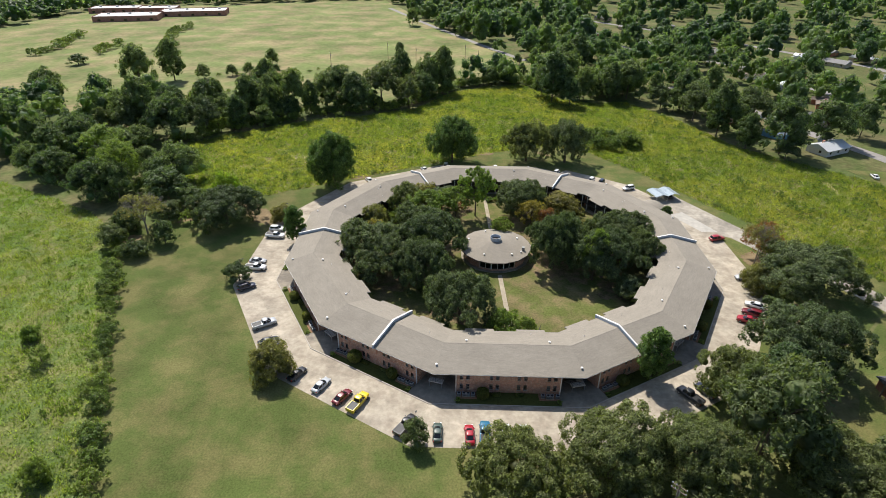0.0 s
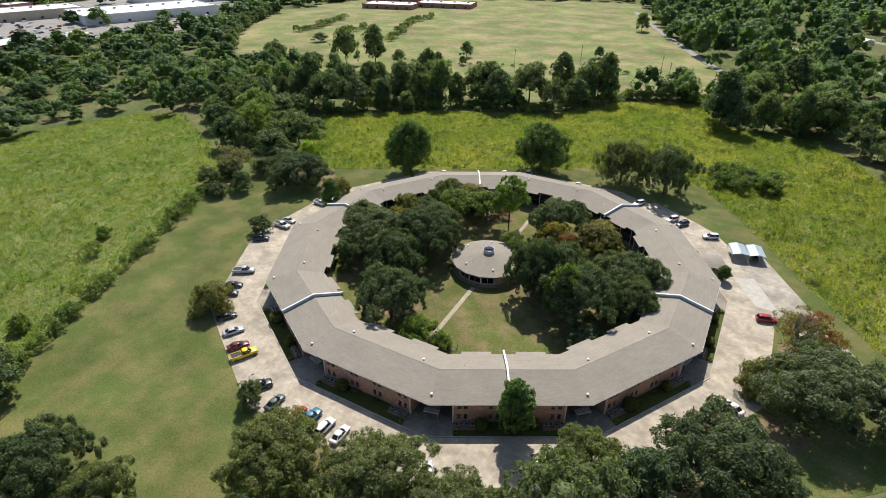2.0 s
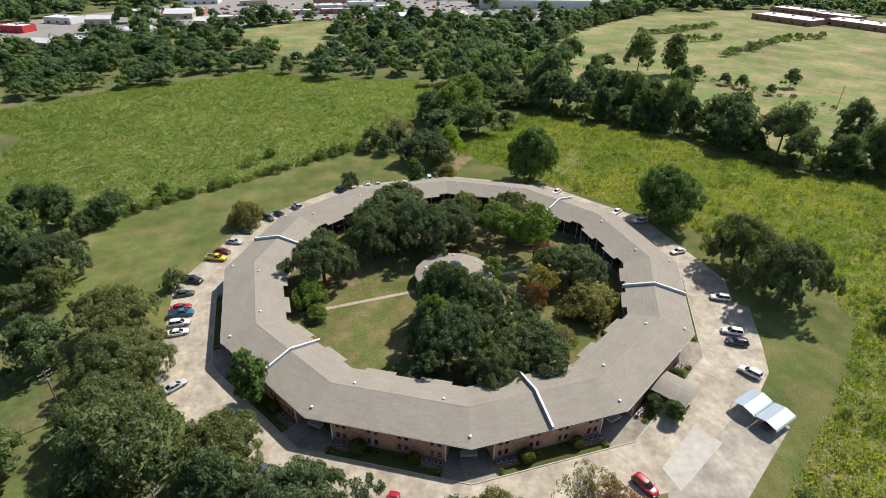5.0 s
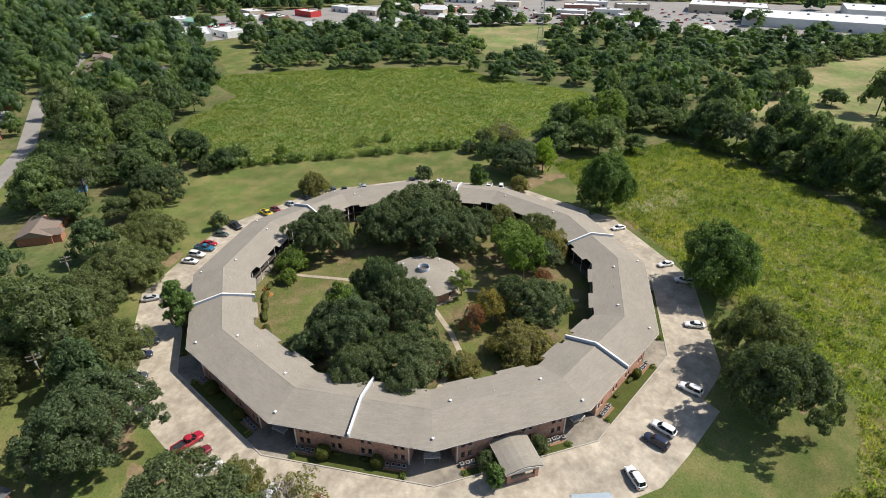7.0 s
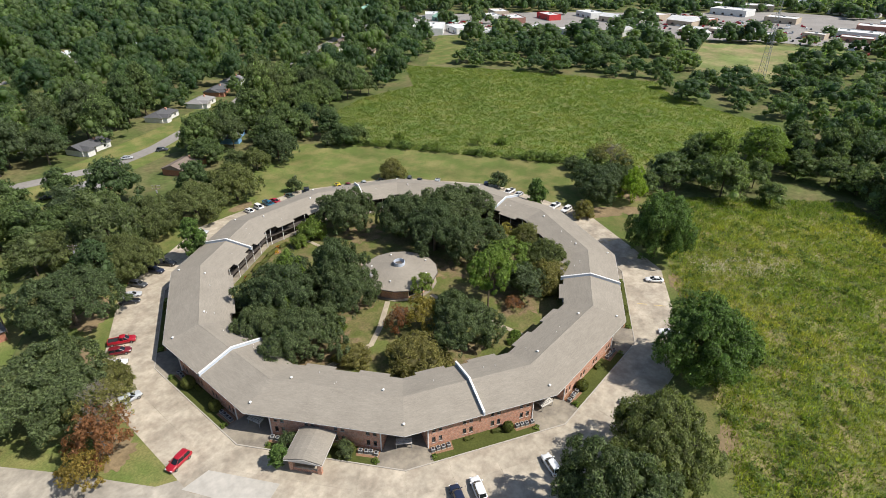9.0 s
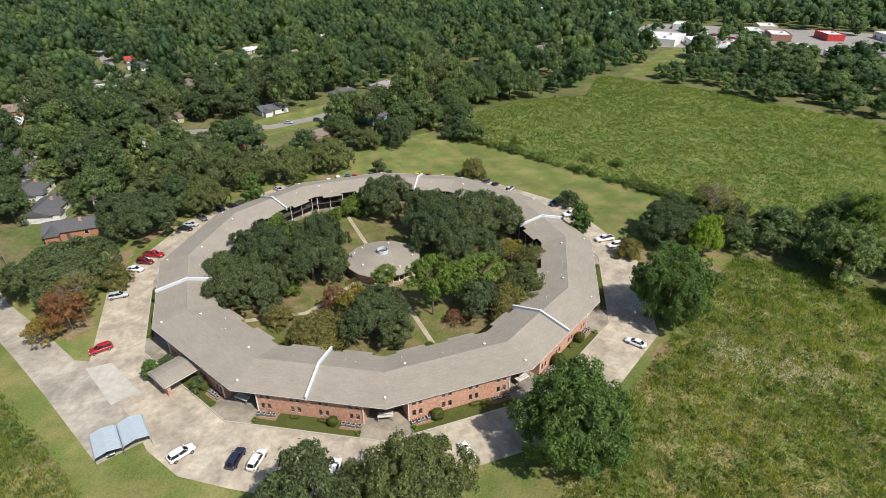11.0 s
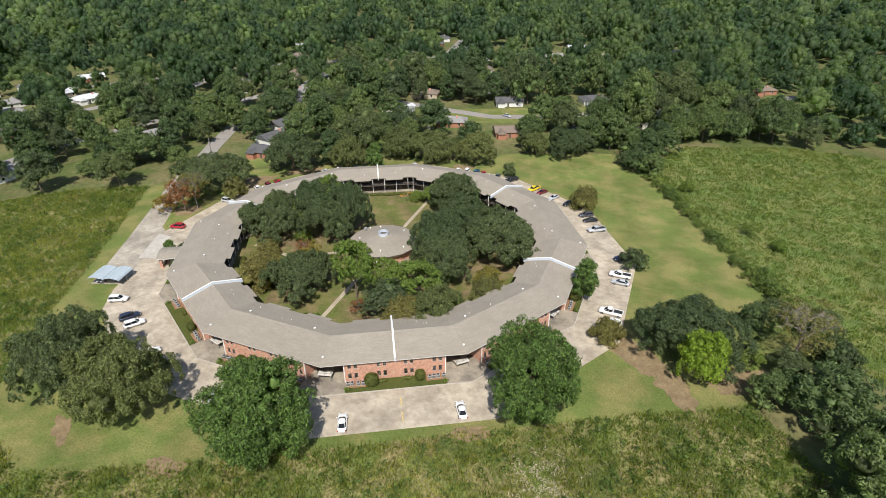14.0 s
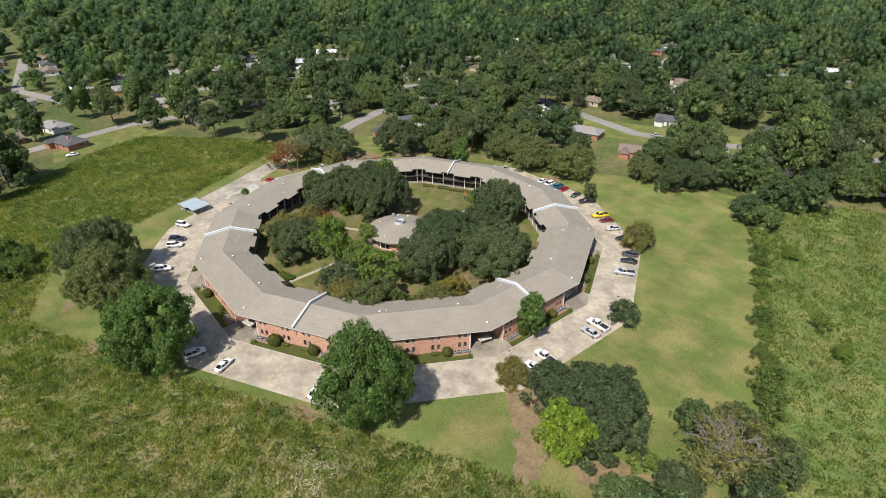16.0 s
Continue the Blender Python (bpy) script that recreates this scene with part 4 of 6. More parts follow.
ROW2 = [(331.6, "pickup", "red"), (334.9, "suv", "dark red"), (338.4, "sedan", "white"), (349.6, "suv", "silver"), (50.4, "suv", "navy"), (53.6, "suv", "white"), (65.3, "suv", "white"), (85.4, "sedan", "white"),
        (102.0, "suv", "white"), (109.0, "sedan", "white"), (128.4, "sedan", "white")]
for a, kind, colour in ROW + ROW2:
    k = round((a - PHASE) / 30)
    off = a - PHASE - 30 * k
    x = 67.1 if kind != "pickup" else 66.7
    park(kind, colour, side(k) @ pose(x + rng.uniform(-0.3, 0.3), 68.2 * math.sin(radians(off)), 0.08, 0, 0, 180 + rng.uniform(-4, 4)))
park("suv", "red", pose(68.4, 9.7, 0.08, 0, 0, 15))
park("suv", "white", pose(52.2, 47.6, 0.08, 0, 0, 205))
park("sedan", "dark grey", pose(64.3, 41.0, 0.08, 0, 0, 104))


for x, y, a, kind, colour in ((2, -149, 150, "sedan", "silver"), (-30, -152, 120, "sedan", "white"), (-12, -147, 150, "suv", "dark grey"), (38, -131, 150, "sedan", "black"), (60, -140, 100, "suv", "white"), (150, 60, 80, "sedan", "white"), (160, 118, 60, "pickup", "silver"), (170, 20, 70, "sedan", "blue")):
    park(kind, colour, pose(x, y, 0.1, 0, 0, a))


# ---- leaves ----
def ball(nu, nv):
    v = [(0, 0, 1.0)]
    for j in range(1, nv):
        for i in range(nu):
            a, b = 2 * math.pi * (i + 0.5 * (j % 2)) / nu, math.pi * j / nv
            v.append((math.cos(a) * math.sin(b), math.sin(a) * math.sin(b), math.cos(b)))
    v.append((0, 0, -1.0))
    f = [(0, 1 + i, 1 + (i + 1) % nu) for i in range(nu)]
    for j in range(nv - 2):
        for i in range(nu):
            a, b = 1 + j * nu + i, 1 + j * nu + (i + 1) % nu
            f += [(a, a + nu, b), (b, a + nu, b + nu)]
    e = len(v) - 1
    f += [(e, e - nu + (i + 1) % nu, e - nu + i) for i in range(nu)]
    return np.array(v), f


def leaf_cloud(clumps, centre, count, size, rs, flat=0.55, tri=False):
    """Small folded leaf sprays over the outside of many small clumps (x, y, z, r)."""
    cl = np.array(clumps)
    w = cl[:, 3] ** 2
    m = int(count * 1.6)
    pick = rs.choice(len(cl), m, p=w / w.sum())
    d = rs.normal(size=(m, 3))
    d /= np.linalg.norm(d, axis=1)[:, None]
    out = cl[pick, :3] - centre
    out /= np.linalg.norm(out, axis=1)[:, None] + 1e-6
    keep = ((d * out).sum(1) > -0.25)
    d, pick, out = d[keep][:count], pick[keep][:count], out[keep][:count]
    n = len(d)
    p = cl[pick, :3] + d * cl[pick, 3:4] * (0.75 + 0.4 * rs.random_sample((n, 1)) + 0.5 * (rs.random_sample((n, 1)) > 0.95))
    nor = d * 1.0 + out * 0.3 + np.array([0, 0, 0.25]) + rs.normal(size=(n, 3)) * flat
    nor /= np.linalg.norm(nor, axis=1)[:, None]
    u = np.cross(nor, rs.normal(size=(n, 3)))
    u /= np.linalg.norm(u, axis=1)[:, None]
    v = np.cross(nor, u)
    s = size * (0.5 + 0.9 * rs.random_sample((n, 1))) * (1.25 if tri else 1.0)
    corners = []
    for a, b in ((-1, -0.42), (-0.75, 0.5), (1.1, 0.0)) if tri else ((-1, -0.35), (0.15, -1), (1, 0.3), (-0.2, 1)):
        j = 1 + 0.6 * (rs.random_sample((n, 1)) - 0.5)
        corners.append(p + (u * a + v * b) * s * 0.5 * j + nor * s * 0.25 * (rs.random_sample((n, 1)) - 0.5))
    V = np.stack(corners, 1).reshape(-1, 3)
    F = [tuple(x) for x in np.arange(len(V)).reshape(n, -1).tolist()]
    return V, F


def crown_data(R, z0, H, nlobe, count, size, seed, core=(8, 5), dome=True, sub=9, solid=0.8, lob=(0.19, 0.36), flat=0.65, tri=False):
    """Boughs spread through a dome from z0 to H with radius R, each covered in clumps of leaves round a rough core."""
    rs = np.random.RandomState(seed)
    lobes, clumps = [], []
    ch = H - z0
    p2, p3, p5 = rs.uniform(0, 6.283, 3)
    for i in range(nlobe):
        a = 2.399 * i + rs.uniform(-0.5, 0.5)
        q = math.sqrt((i + 0.5) / nlobe)
        lr = R * rs.uniform(*lob)
        if dome:
            rr = (R - lr * 0.8) * q * rs.uniform(0.82, 1.1) * (1 + 0.13 * math.sin(2 * a + p2) + 0.09 * math.sin(3 * a + p3) + 0.05 * math.sin(5 * a + p5))
            lz = z0 + ch * (0.28 + 0.48 * (1 - q ** 2.4)) + rs.uniform(-0.15, 0.11) * ch
        else:
            h = (i + 0.5) / nlobe
            rr = (R - lr * 0.8) * math.sqrt(max(0.02, 1 - (2 * h - 0.82) ** 2)) * rs.uniform(0.5, 1.0)
            lz = z0 + ch * (0.16 + 0.70 * h)
        rz = min(lr * rs.uniform(0.72, 0.95), max(H - lz, lr * 0.5))
        x, y = rr * math.cos(a), rr * math.sin(a)
        lobes.append((x, y, lz, lr, rz))
        for k in range(sub):
            d = rs.normal(size=3)
            d /= np.linalg.norm(d)
            d[2] = abs(d[2]) if rs.random_sample() < 0.65 else d[2]
            f = rs.uniform(0.8, 1.22)
            clumps.append((x + d[0] * lr * f, y + d[1] * lr * f, lz + d[2] * rz * f, lr * rs.uniform(0.20, 0.40)))
    keep = []
    for c in clumps:
        deep = 0
        for l in lobes:
            deep += ((c[0] - l[0]) / l[3]) ** 2 + ((c[1] - l[1]) / l[3]) ** 2 + ((c[2] - l[2]) / l[4]) ** 2 < 0.3
        if deep == 0:
            keep.append(c)
    V, F = leaf_cloud(keep, np.array([0, 0, z0 + ch * 0.35]), count, size, rs, flat, tri)
    bv, bf = ball(*core)
    vs, fs, off = [V], list(F), len(V)
    for x, y, z, r, rz in lobes:
        b = bv * np.array([r, r, rz]) * solid * (1 + 0.14 * rs.normal(size=(len(bv), 1))) + np.array([x, y, z])
        vs.append(b)
        fs += [tuple(i + off for i in f) for f in bf]
        off += len(b)
    return np.concatenate(vs), fs


def data_mesh(name, V, F, material, tint=None):
    me = bpy.data.meshes.new(name)
    me.from_pydata(V.tolist(), [], F)
    me.materials.append(material)
    me.polygons.foreach_set("use_smooth", [True] * len(F))
    if tint is not None:
        a = me.attributes.new("tint", "FLOAT", "POINT")
        a.data.foreach_set("value", np.asarray(tint, np.float32))
    me.update()
    return me


def trunk_geo(H, r, R, seed, limbs=5):
    rg = random.Random(seed)
    g = Geo()
    z1 = H * 0.42
    g.cyl(0, 0, -0.1, z1, r, r * 0.7, n=9)
    for i in range(limbs):
        a = 2 * math.pi * i / limbs + rg.uniform(-0.4, 0.4)
        e = (R * 0.55 * math.cos(a), R * 0.55 * math.sin(a), H * rg.uniform(0.6, 0.78))
        mid = (e[0] * 0.45, e[1] * 0.45, z1 + (e[2] - z1) * 0.6)
        g.tube((0, 0, z1 - 0.2), mid, r * 0.5, n=6, r2=r * 0.34)
        g.tube(mid, e, r * 0.34, n=5, r2=r * 0.12)
    return g


L_OAK = leafy("oak_leaves", (0.080, 0.113, 0.048), (0.116, 0.148, 0.062), 0.65, through_light=0.36)
L_BRIGHT = leafy("bright_leaves", (0.22, 0.30, 0.04), (0.25, 0.32, 0.045), 0.5)
L_ROUND = leafy("dense_leaves", (0.090, 0.152, 0.036), (0.110, 0.172, 0.043), 0.65, through_light=0.36)
L_LIGHT = leafy("light_leaves", (0.145, 0.215, 0.043), (0.178, 0.232, 0.054), 0.45)
L_OLIVE = leafy("olive_leaves", (0.165, 0.172, 0.060), (0.205, 0.188, 0.062), 0.5)
L_OLIVE2 = leafy("grey_green_leaves", (0.125, 0.152, 0.058), (0.168, 0.188, 0.068), 0.65, through_light=0.4)
L_RUST = leafy("rust_leaves", (0.22, 0.10, 0.05), (0.26, 0.14, 0.055), 0.4)
L_GOLD = leafy("gold_leaves", (0.21, 0.21, 0.045), (0.28, 0.17, 0.05), 0.55)
L_WOOD = leafy("wood_leaves", (0.068, 0.110, 0.045), (0.150, 0.198, 0.068), 0.6, through_light=0.38)
L_WOOD2 = leafy("grey_wood_leaves", (0.084, 0.116, 0.058), (0.128, 0.158, 0.064), 0.5)
# far leaves: glow raised beyond real leaves, standing in for distance haze
L_FAR = leafy("far_leaves", (0.054, 0.094, 0.046), (0.142, 0.186, 0.078), 0.28, tint=True, through_light=0.5, glow=1.9)
L_SCRUB = leafy("scrub_leaves", (0.10, 0.152, 0.038), (0.185, 0.235, 0.058), 0.55)
L_CLUMP = leafy("clump_leaves", (0.088, 0.138, 0.031), (0.125, 0.175, 0.040), 0.5)
L_SHRUB = leafy("clipped_leaves", (0.11, 0.13, 0.034), (0.145, 0.155, 0.042), 0.35)
L_WEED = leafy("weeds", (0.140, 0.198, 0.038), (0.300, 0.288, 0.080), 0.4, tint=True, through_light=0.6, glow=1.2)
L_WEED2 = leafy("green_weeds", (0.120, 0.178, 0.040), (0.208, 0.228, 0.063), 0.4, tint=True, through_light=0.6, glow=1.25)

# kinds of tree: crown radius, crown base, height, lobes, leaves, leaf size, leaf material, trunk radius
KINDS = {
    "oak": (10.0, 1.2, 11.5, 32, 54000, 0.33, L_OAK, 0.5), "oak_b": (10.0, 1.2, 11.0, 28, 54000, 0.33, L_OAK, 0.5), "oak_c": (10.0, 1.2, 11.5, 32, 52000, 0.33, L_OLIVE2, 0.5), "round": (9.5, 0.7, 14.5, 52, 54000, 0.36, L_ROUND, 0.4), "small": (4.0, 0.0, 6.0, 18, 9000, 0.23, L_OAK, 0.16),
    "tall": (3.3, 0.6, 10.0, 22, 10000, 0.28, L_ROUND, 0.16), "light": (5.0, 3.0, 11.0, 18, 8500, 0.33, L_LIGHT, 0.2), "olive": (6.0, -0.8, 7.5, 26, 14000, 0.29, L_OLIVE, 0.22), "bush": (2.6, 0.0, 3.0, 10, 2600, 0.22, L_LIGHT, 0.08),
    "greenbush": (4.2, 0.0, 5.0, 18, 9000, 0.26, L_LIGHT, 0.12), "darkbush": (4.2, 0.0, 5.0, 14, 8000, 0.27, L_OAK, 0.12), "gold": (4.5, 1.0, 7.0, 14, 5200, 0.28, L_GOLD, 0.16), "rust": (5.5, 1.0, 8.5, 14, 4200, 0.32, L_RUST, 0.18),
    "wood_a": (6.0, 0.6, 12.0, 30, 8000, 0.42, L_WOOD, 0.22), "wood_b": (5.2, 0.5, 13.5, 32, 8000, 0.42, L_WOOD, 0.22), "wood_c": (7.2, 0.6, 11.0, 32, 9000, 0.44, L_WOOD, 0.25), "wood_d": (6.4, 1.2, 12.5, 24, 7600, 0.42, L_WOOD2, 0.25), "scrub": (2.4, 0.0, 3.2, 10, 1300, 0.27, L_SCRUB, 0.08),
    "bright": (6.0, 0.8, 9.5, 26, 13000, 0.32, L_BRIGHT, 0.2), "bare": (6.0, 3.0, 12.0, 12, 3600, 0.3, L_OLIVE, 0.24),
    "poplar": (7.0, 2.0, 17.5, 30, 13000, 0.38, L_LIGHT, 0.3), "shrub": (1.3, 0.0, 2.4, 12, 1400, 0.17, L_SHRUB, 0.05), "low": (0.7, 0.0, 0.7, 6, 300, 0.16, L_LIGHT, 0.03),
}
TREE_WORDS = {"oak": "broad dark green live oak with a spreading crown", "oak_b": "broad dark green live oak with a low crown", "round": "large dense egg-shaped green shade tree", "small": "small round-headed dark green tree", "tall": "narrow dark green tree close to the wall",
              "oak_c": "broad olive-green tree with a billowing crown", "bright": "bright yellow-green tree in layered clumps", "bare": "half-bare grey tree with thin scattered leaves", "shrub": "clipped round evergreen shrub by the wall", "low": "low yellow-green plant clump on the strip", "light": "airy light green tree with thin crown", "olive": "rounded olive-yellow tree with dense leaves", "bush": "small light green leafy bush", "greenbush": "dense fresh green leafy bush", "darkbush": "dense dark green evergreen shrub mass", "gold": "small tree with yellow and orange autumn leaves",
              "rust": "half-bare tree with rust-red autumn leaves", "wood_a": "broadleaf tree in the dense woods", "wood_b": "tall broadleaf tree in the dense woods", "wood_c": "spreading broadleaf tree in the woods", "wood_d": "uneven grey-green broadleaf tree in the woods", "scrub": "scrubby green bush on the field edge", "poplar": "tall yellow-green tree in the grove"}
tree_cache = {}


def branchy(H, r, R, seed):
    """A trunk that forks into ever thinner bare branches."""
    rg = random.Random(seed)
    g = Geo()

    def grow(p, d, length, rad, depth):
        q = p + d * length
        g.tube(p, q, rad, n=6 if depth > 2 else 4, r2=rad * 0.65)
        if depth == 0:
            return
        for _ in range(4 if depth > 2 else 3):
            e = (d + Vector((rg.uniform(-1, 1), rg.uniform(-1, 1), rg.uniform(-0.25, 0.6))) * 0.8).normalized()
            grow(q, e, length * rg.uniform(0.58, 0.8), rad * 0.58, depth - 1)

    grow(Vector((0, 0, -0.1)), Vector((0, 0, 1)), H * 0.3, r, 5)
    return g


DENSE = ("small", "olive", "tall", "darkbush", "greenbush")
BUSHES = ("bush", "greenbush", "darkbush", "scrub", "shrub", "low")


def tree(kind, x, y, R=None, H=None, turn=None, group=""):
    r0, z0, h0, nl, count, size, leaf, tr = KINDS[kind]
    if kind not in tree_cache:
        t = new("bush" if kind in BUSHES else "tree")
        V, F = crown_data(r0, z0, h0, nl, count, size, 11 + len(tree_cache) * 7, dome=kind not in ("round", "tall", "wood_b", "poplar", "light"), sub=13 if kind.startswith("wood") else 18, lob=(0.2, 0.38) if kind.startswith("wood") or kind == "scrub" else (0.22, 0.36) if kind in DENSE else (0.15, 0.31), solid=0.0 if kind == "bare" else 0.66 if kind in DENSE else 0.58 if kind.startswith("wood") else 0.35, tri=True)
        part("crown", data_mesh("crown", V, F, leaf), None, t, "leafy crown")
        if kind in ("bare", "rust"):
            part("trunk", branchy(h0, tr, r0, 5), M_GREYBARK, t, "grey trunk with bare twigs")
        else:
            part("trunk", trunk_geo(h0, tr, r0, 5, 5), M_BARK, t, "brown trunk with limbs")
        tagged(t, TREE_WORDS[kind], "bush" if kind in BUSHES else "tree", group or ("woods" if kind.startswith("wood") else ""))
        tree_cache[kind] = t
        used = False
    else:
        t, used = tree_cache[kind], True
    s, sz = (R or r0) / r0, (H or h0) / h0
    m = pose(x, y, 0.03, 0, 0, rng.uniform(0, 360) if turn is None else turn) @ Matrix.Diagonal((s * rng.uniform(0.95, 1.05), s, sz, 1))
    if used:
        c = t.copy()
        scene.collection.objects.link(c)
        for o in t.children:
            d = o.copy()
            scene.collection.objects.link(d)
            d.parent = c
        t = c
    t.matrix_basis = m
    return t


COURT = [("oak", -33, -8, 12, 13.5), ("oak_b", -18.5, -3, 10.5, 13.5), ("oak", -22, 7, 9, 12), ("oak_b", -20, -16, 9, 12.5), ("oak_b", -11, -32, 9.8, 12.5), ("oak_c", -27, 29, 7, 9.5), ("olive", -21, 33, 6.0, 8.5), ("oak", 10.5, 28.5, 9.2, 11),
         ("oak", 19, -1.5, 9.2, 13), ("oak_b", 15.5, -7, 7.6, 15), ("oak_b", 28, -11.5, 10.6, 13), ("oak", 36, 4.5, 9.5, 11.5)]
COURT2 = [("oak_b", 40, -5, 6.5, 10), ("olive", 23.5, 26.5, 7.3, 8), ("gold", 12.7, 19.0, 5.2, 9.5), ("light", 2.7, 10.3, 3.4, 7.5), ("darkbush", 32.5, -20, 5.0, 5.2), ("greenbush", -1.0, -36.5, 4.6, 6.8), ("light", -4.5, 25.5, 6.2, 17.5), ("light", -11, 23, 5.6, 12), ("light", 25, -13.5, 4.5, 16), ("greenbush", 4.5, -36, 2.8, 4), ("light", -20, 20.5, 7, 11.5), ("wood_d", -15.5, 29, 6.6, 9),
          ("olive", -36.5, 17, 5, 8), ("gold", -34.5, 9.5, 4.6, 6.5), ("olive", 30.5, 14, 4.3, 4.5), ("greenbush", -30, 22, 3, 4), ("rust", -8, 31, 2.8, 3.6), ("rust", 17, 15, 3.6, 8), ("bush", 33, -5, 3.5, 10), ("greenbush", 26, 3, 3.0, 4), ("greenbush", 1, 37, 1.6, 1.6), ("greenbush", 3.6, 37.6, 1.3, 1.4)]
for i, (x, y, r) in enumerate(((-21, 22, 8), (-30, -6, 10), (-13, -27, 6), (19, -6, 9), (31, 4, 8), (13, 27, 6), (-12, 30, 5.5), (-35, 14, 5), (-14, 6, 6), (30, -18, 5), (10, 12, 3.5))):
    litter(x, y, r, 40 + 2.3 * i, 0.065 + 0.004 * i)
for t in COURT + COURT2:
    tree(*t)
ROUND_LOT = [("round", -54.5, 49, 9.6, 20), ("round", -11.5, 74, 10.8, 18.5), ("oak_c", 18.5, 76, 10.2, 16), ("oak_b", 34, 74.5, 10.2, 16), ("oak", -84, 19, 11.5, 12), ("bright", -86, 29, 5.6, 13.5), ("small", -69.3, -14.5, 3.8, 6), ("tall", -58.8, 7, 3.9, 13), ("olive", -66.4, 21, 3.9, 6)]
ROUND_LOT2 = [("olive", -51, -50, 5.3, 8), ("small", -20, -68.6, 2.9, 6), ("tall", 28.6, -51.5, 4.1, 14.5), ("oak", 79, -19, 13.5, 13), ("olive", 67.5, -17.5, 4.8, 8), ("oak_b", 62.5, -47, 12.3, 13), ("oak_c", 43.6, -57, 8, 12), ("oak_c", -3, -79, 9, 12), ("oak_c", 14, -75.5, 10.5, 12),
              ("oak_c", 28, -76, 9.5, 12), ("oak_c", 51, -79, 10, 9.5), ("rust", 75.5, -1.5, 6.8, 11.5), ("bare", 73, -4.5, 6, 14), ("gold", 80.5, 1.5, 4.5, 7), ("tall", 57.6, 24, 2.2, 5)]
for t in ROUND_LOT + ROUND_LOT2:
    tree(*t)
def clipped(power, count, size, seed):
    """A sheared mass of small leaves in a unit space, rounder or boxier by its power."""
    rs = np.random.RandomState(seed)

    def skin(d, f):
        r = 1.0 / (np.abs(d) ** power).sum(1) ** (1.0 / power)
        p = d * r[:, None] * f
        return np.c_[p[:, 0], p[:, 1], 0.5 + 0.5 * p[:, 2]]

    bv, bf = ball(14, 9)
    core = skin(bv, 0.9 * (1 + 0.035 * rs.normal(size=(len(bv), 1))))
    d = rs.normal(size=(count, 3))
    d /= np.linalg.norm(d, axis=1)[:, None]
    bumps = np.array([noise.noise(Vector(q * 3.0)) for q in d])[:, None]
    p = skin(d, 0.92 + 0.05 * bumps + 0.05 * rs.random_sample((count, 1)))
    nor = d + rs.normal(size=d.shape) * 0.6
    nor /= np.linalg.norm(nor, axis=1)[:, None]
    u = np.cross(nor, rs.normal(size=d.shape))
    u /= np.linalg.norm(u, axis=1)[:, None]
    v = np.cross(nor, u)
    e = size * (0.6 + 0.8 * rs.random_sample((count, 1)))
    V = np.stack([p + (u * i + v * j) * e for i, j in ((-1, -0.4), (0.2, -1), (1, 0.3), (-0.2, 1))], 1).reshape(-1, 3)
    F = [tuple(q) for q in np.arange(len(V)).reshape(-1, 4).tolist()]
    F += [tuple(i + len(V) for i in f) for f in bf]
    return data_mesh("leaves", np.concatenate([V, core]), F, L_SHRUB)


round_shrub, box_hedge = clipped(2.6, 1700, 0.055, 31), clipped(5.0, 1500, 0.06, 32)
for k in range(12):
    for x, y, rx, ry, H, me, nm, words in ((57.15, -5.0, 1.35, 1.4, 2.3, round_shrub, "shrub", "large clipped round evergreen shrub by the wall"), (57.0, 4.9, 1.0, 1.05, 2.1, round_shrub, "shrub", "clipped round evergreen shrub by the wall"),
                                          (56.5, -2.6, 0.4, 0.95, 0.6, box_hedge, "hedge", "low clipped box hedge under the windows"), (56.5, 2.5, 0.4, 0.9, 0.6, box_hedge, "hedge", "low clipped box hedge under the windows")):
        if rng.random() < 0.1:
            continue
        f = rng.uniform(0.88, 1.12)
        at = side(k) @ pose(x + rng.uniform(-0.1, 0.1), y + rng.uniform(-0.3, 0.3), 0.14, 0, 0, rng.uniform(-8, 8)) @ Matrix.Diagonal((rx * f, ry * f, H * f, 1))
        thing(nm, me, None, words, "shrub" if nm == "shrub" else "hedge", at, "plants along the wall")
    for y in (-10.2, 10.2):
        p = side(k) @ Vector((58.3, y, 0))
        tree("low", p.x, p.y, rng.uniform(0.6, 0.9), rng.uniform(0.55, 0.8)).location.z = 0.14
for a, r, rx, ry, H in ((-60, 40.6, 0.7, 2.2, 0.9), (-66, 40.2, 0.7, 2.0, 0.8), (-72, 40.6, 0.7, 2.4, 0.9), (-79, 40.4, 0.6, 1.8, 0.8), (-52, 40.8, 0.7, 2.0, 0.9), (30, 40.4, 0.7, 2.0, 0.9), (42, 40.4, 0.7, 2.2, 0.9), (150, 40.5, 0.7, 2.0, 0.9)):
    thing("hedge", box_hedge, None, "low clipped hedge beside the court gallery", "hedge", pose(0, 0, 0, 0, 0, a) @ pose(r, 0, 0.05) @ Matrix.Diagonal((rx, ry, H, 1)), "plants along the wall")
for kind, x, y, R, H in (("small", 57.8, 4.3, 1.8, 3.6), ("small", 57.9, -6.2, 1.9, 3.8)):
    p = side(1) @ Vector((x, y, 0))
    tree(kind, p.x, p.y, R, H)
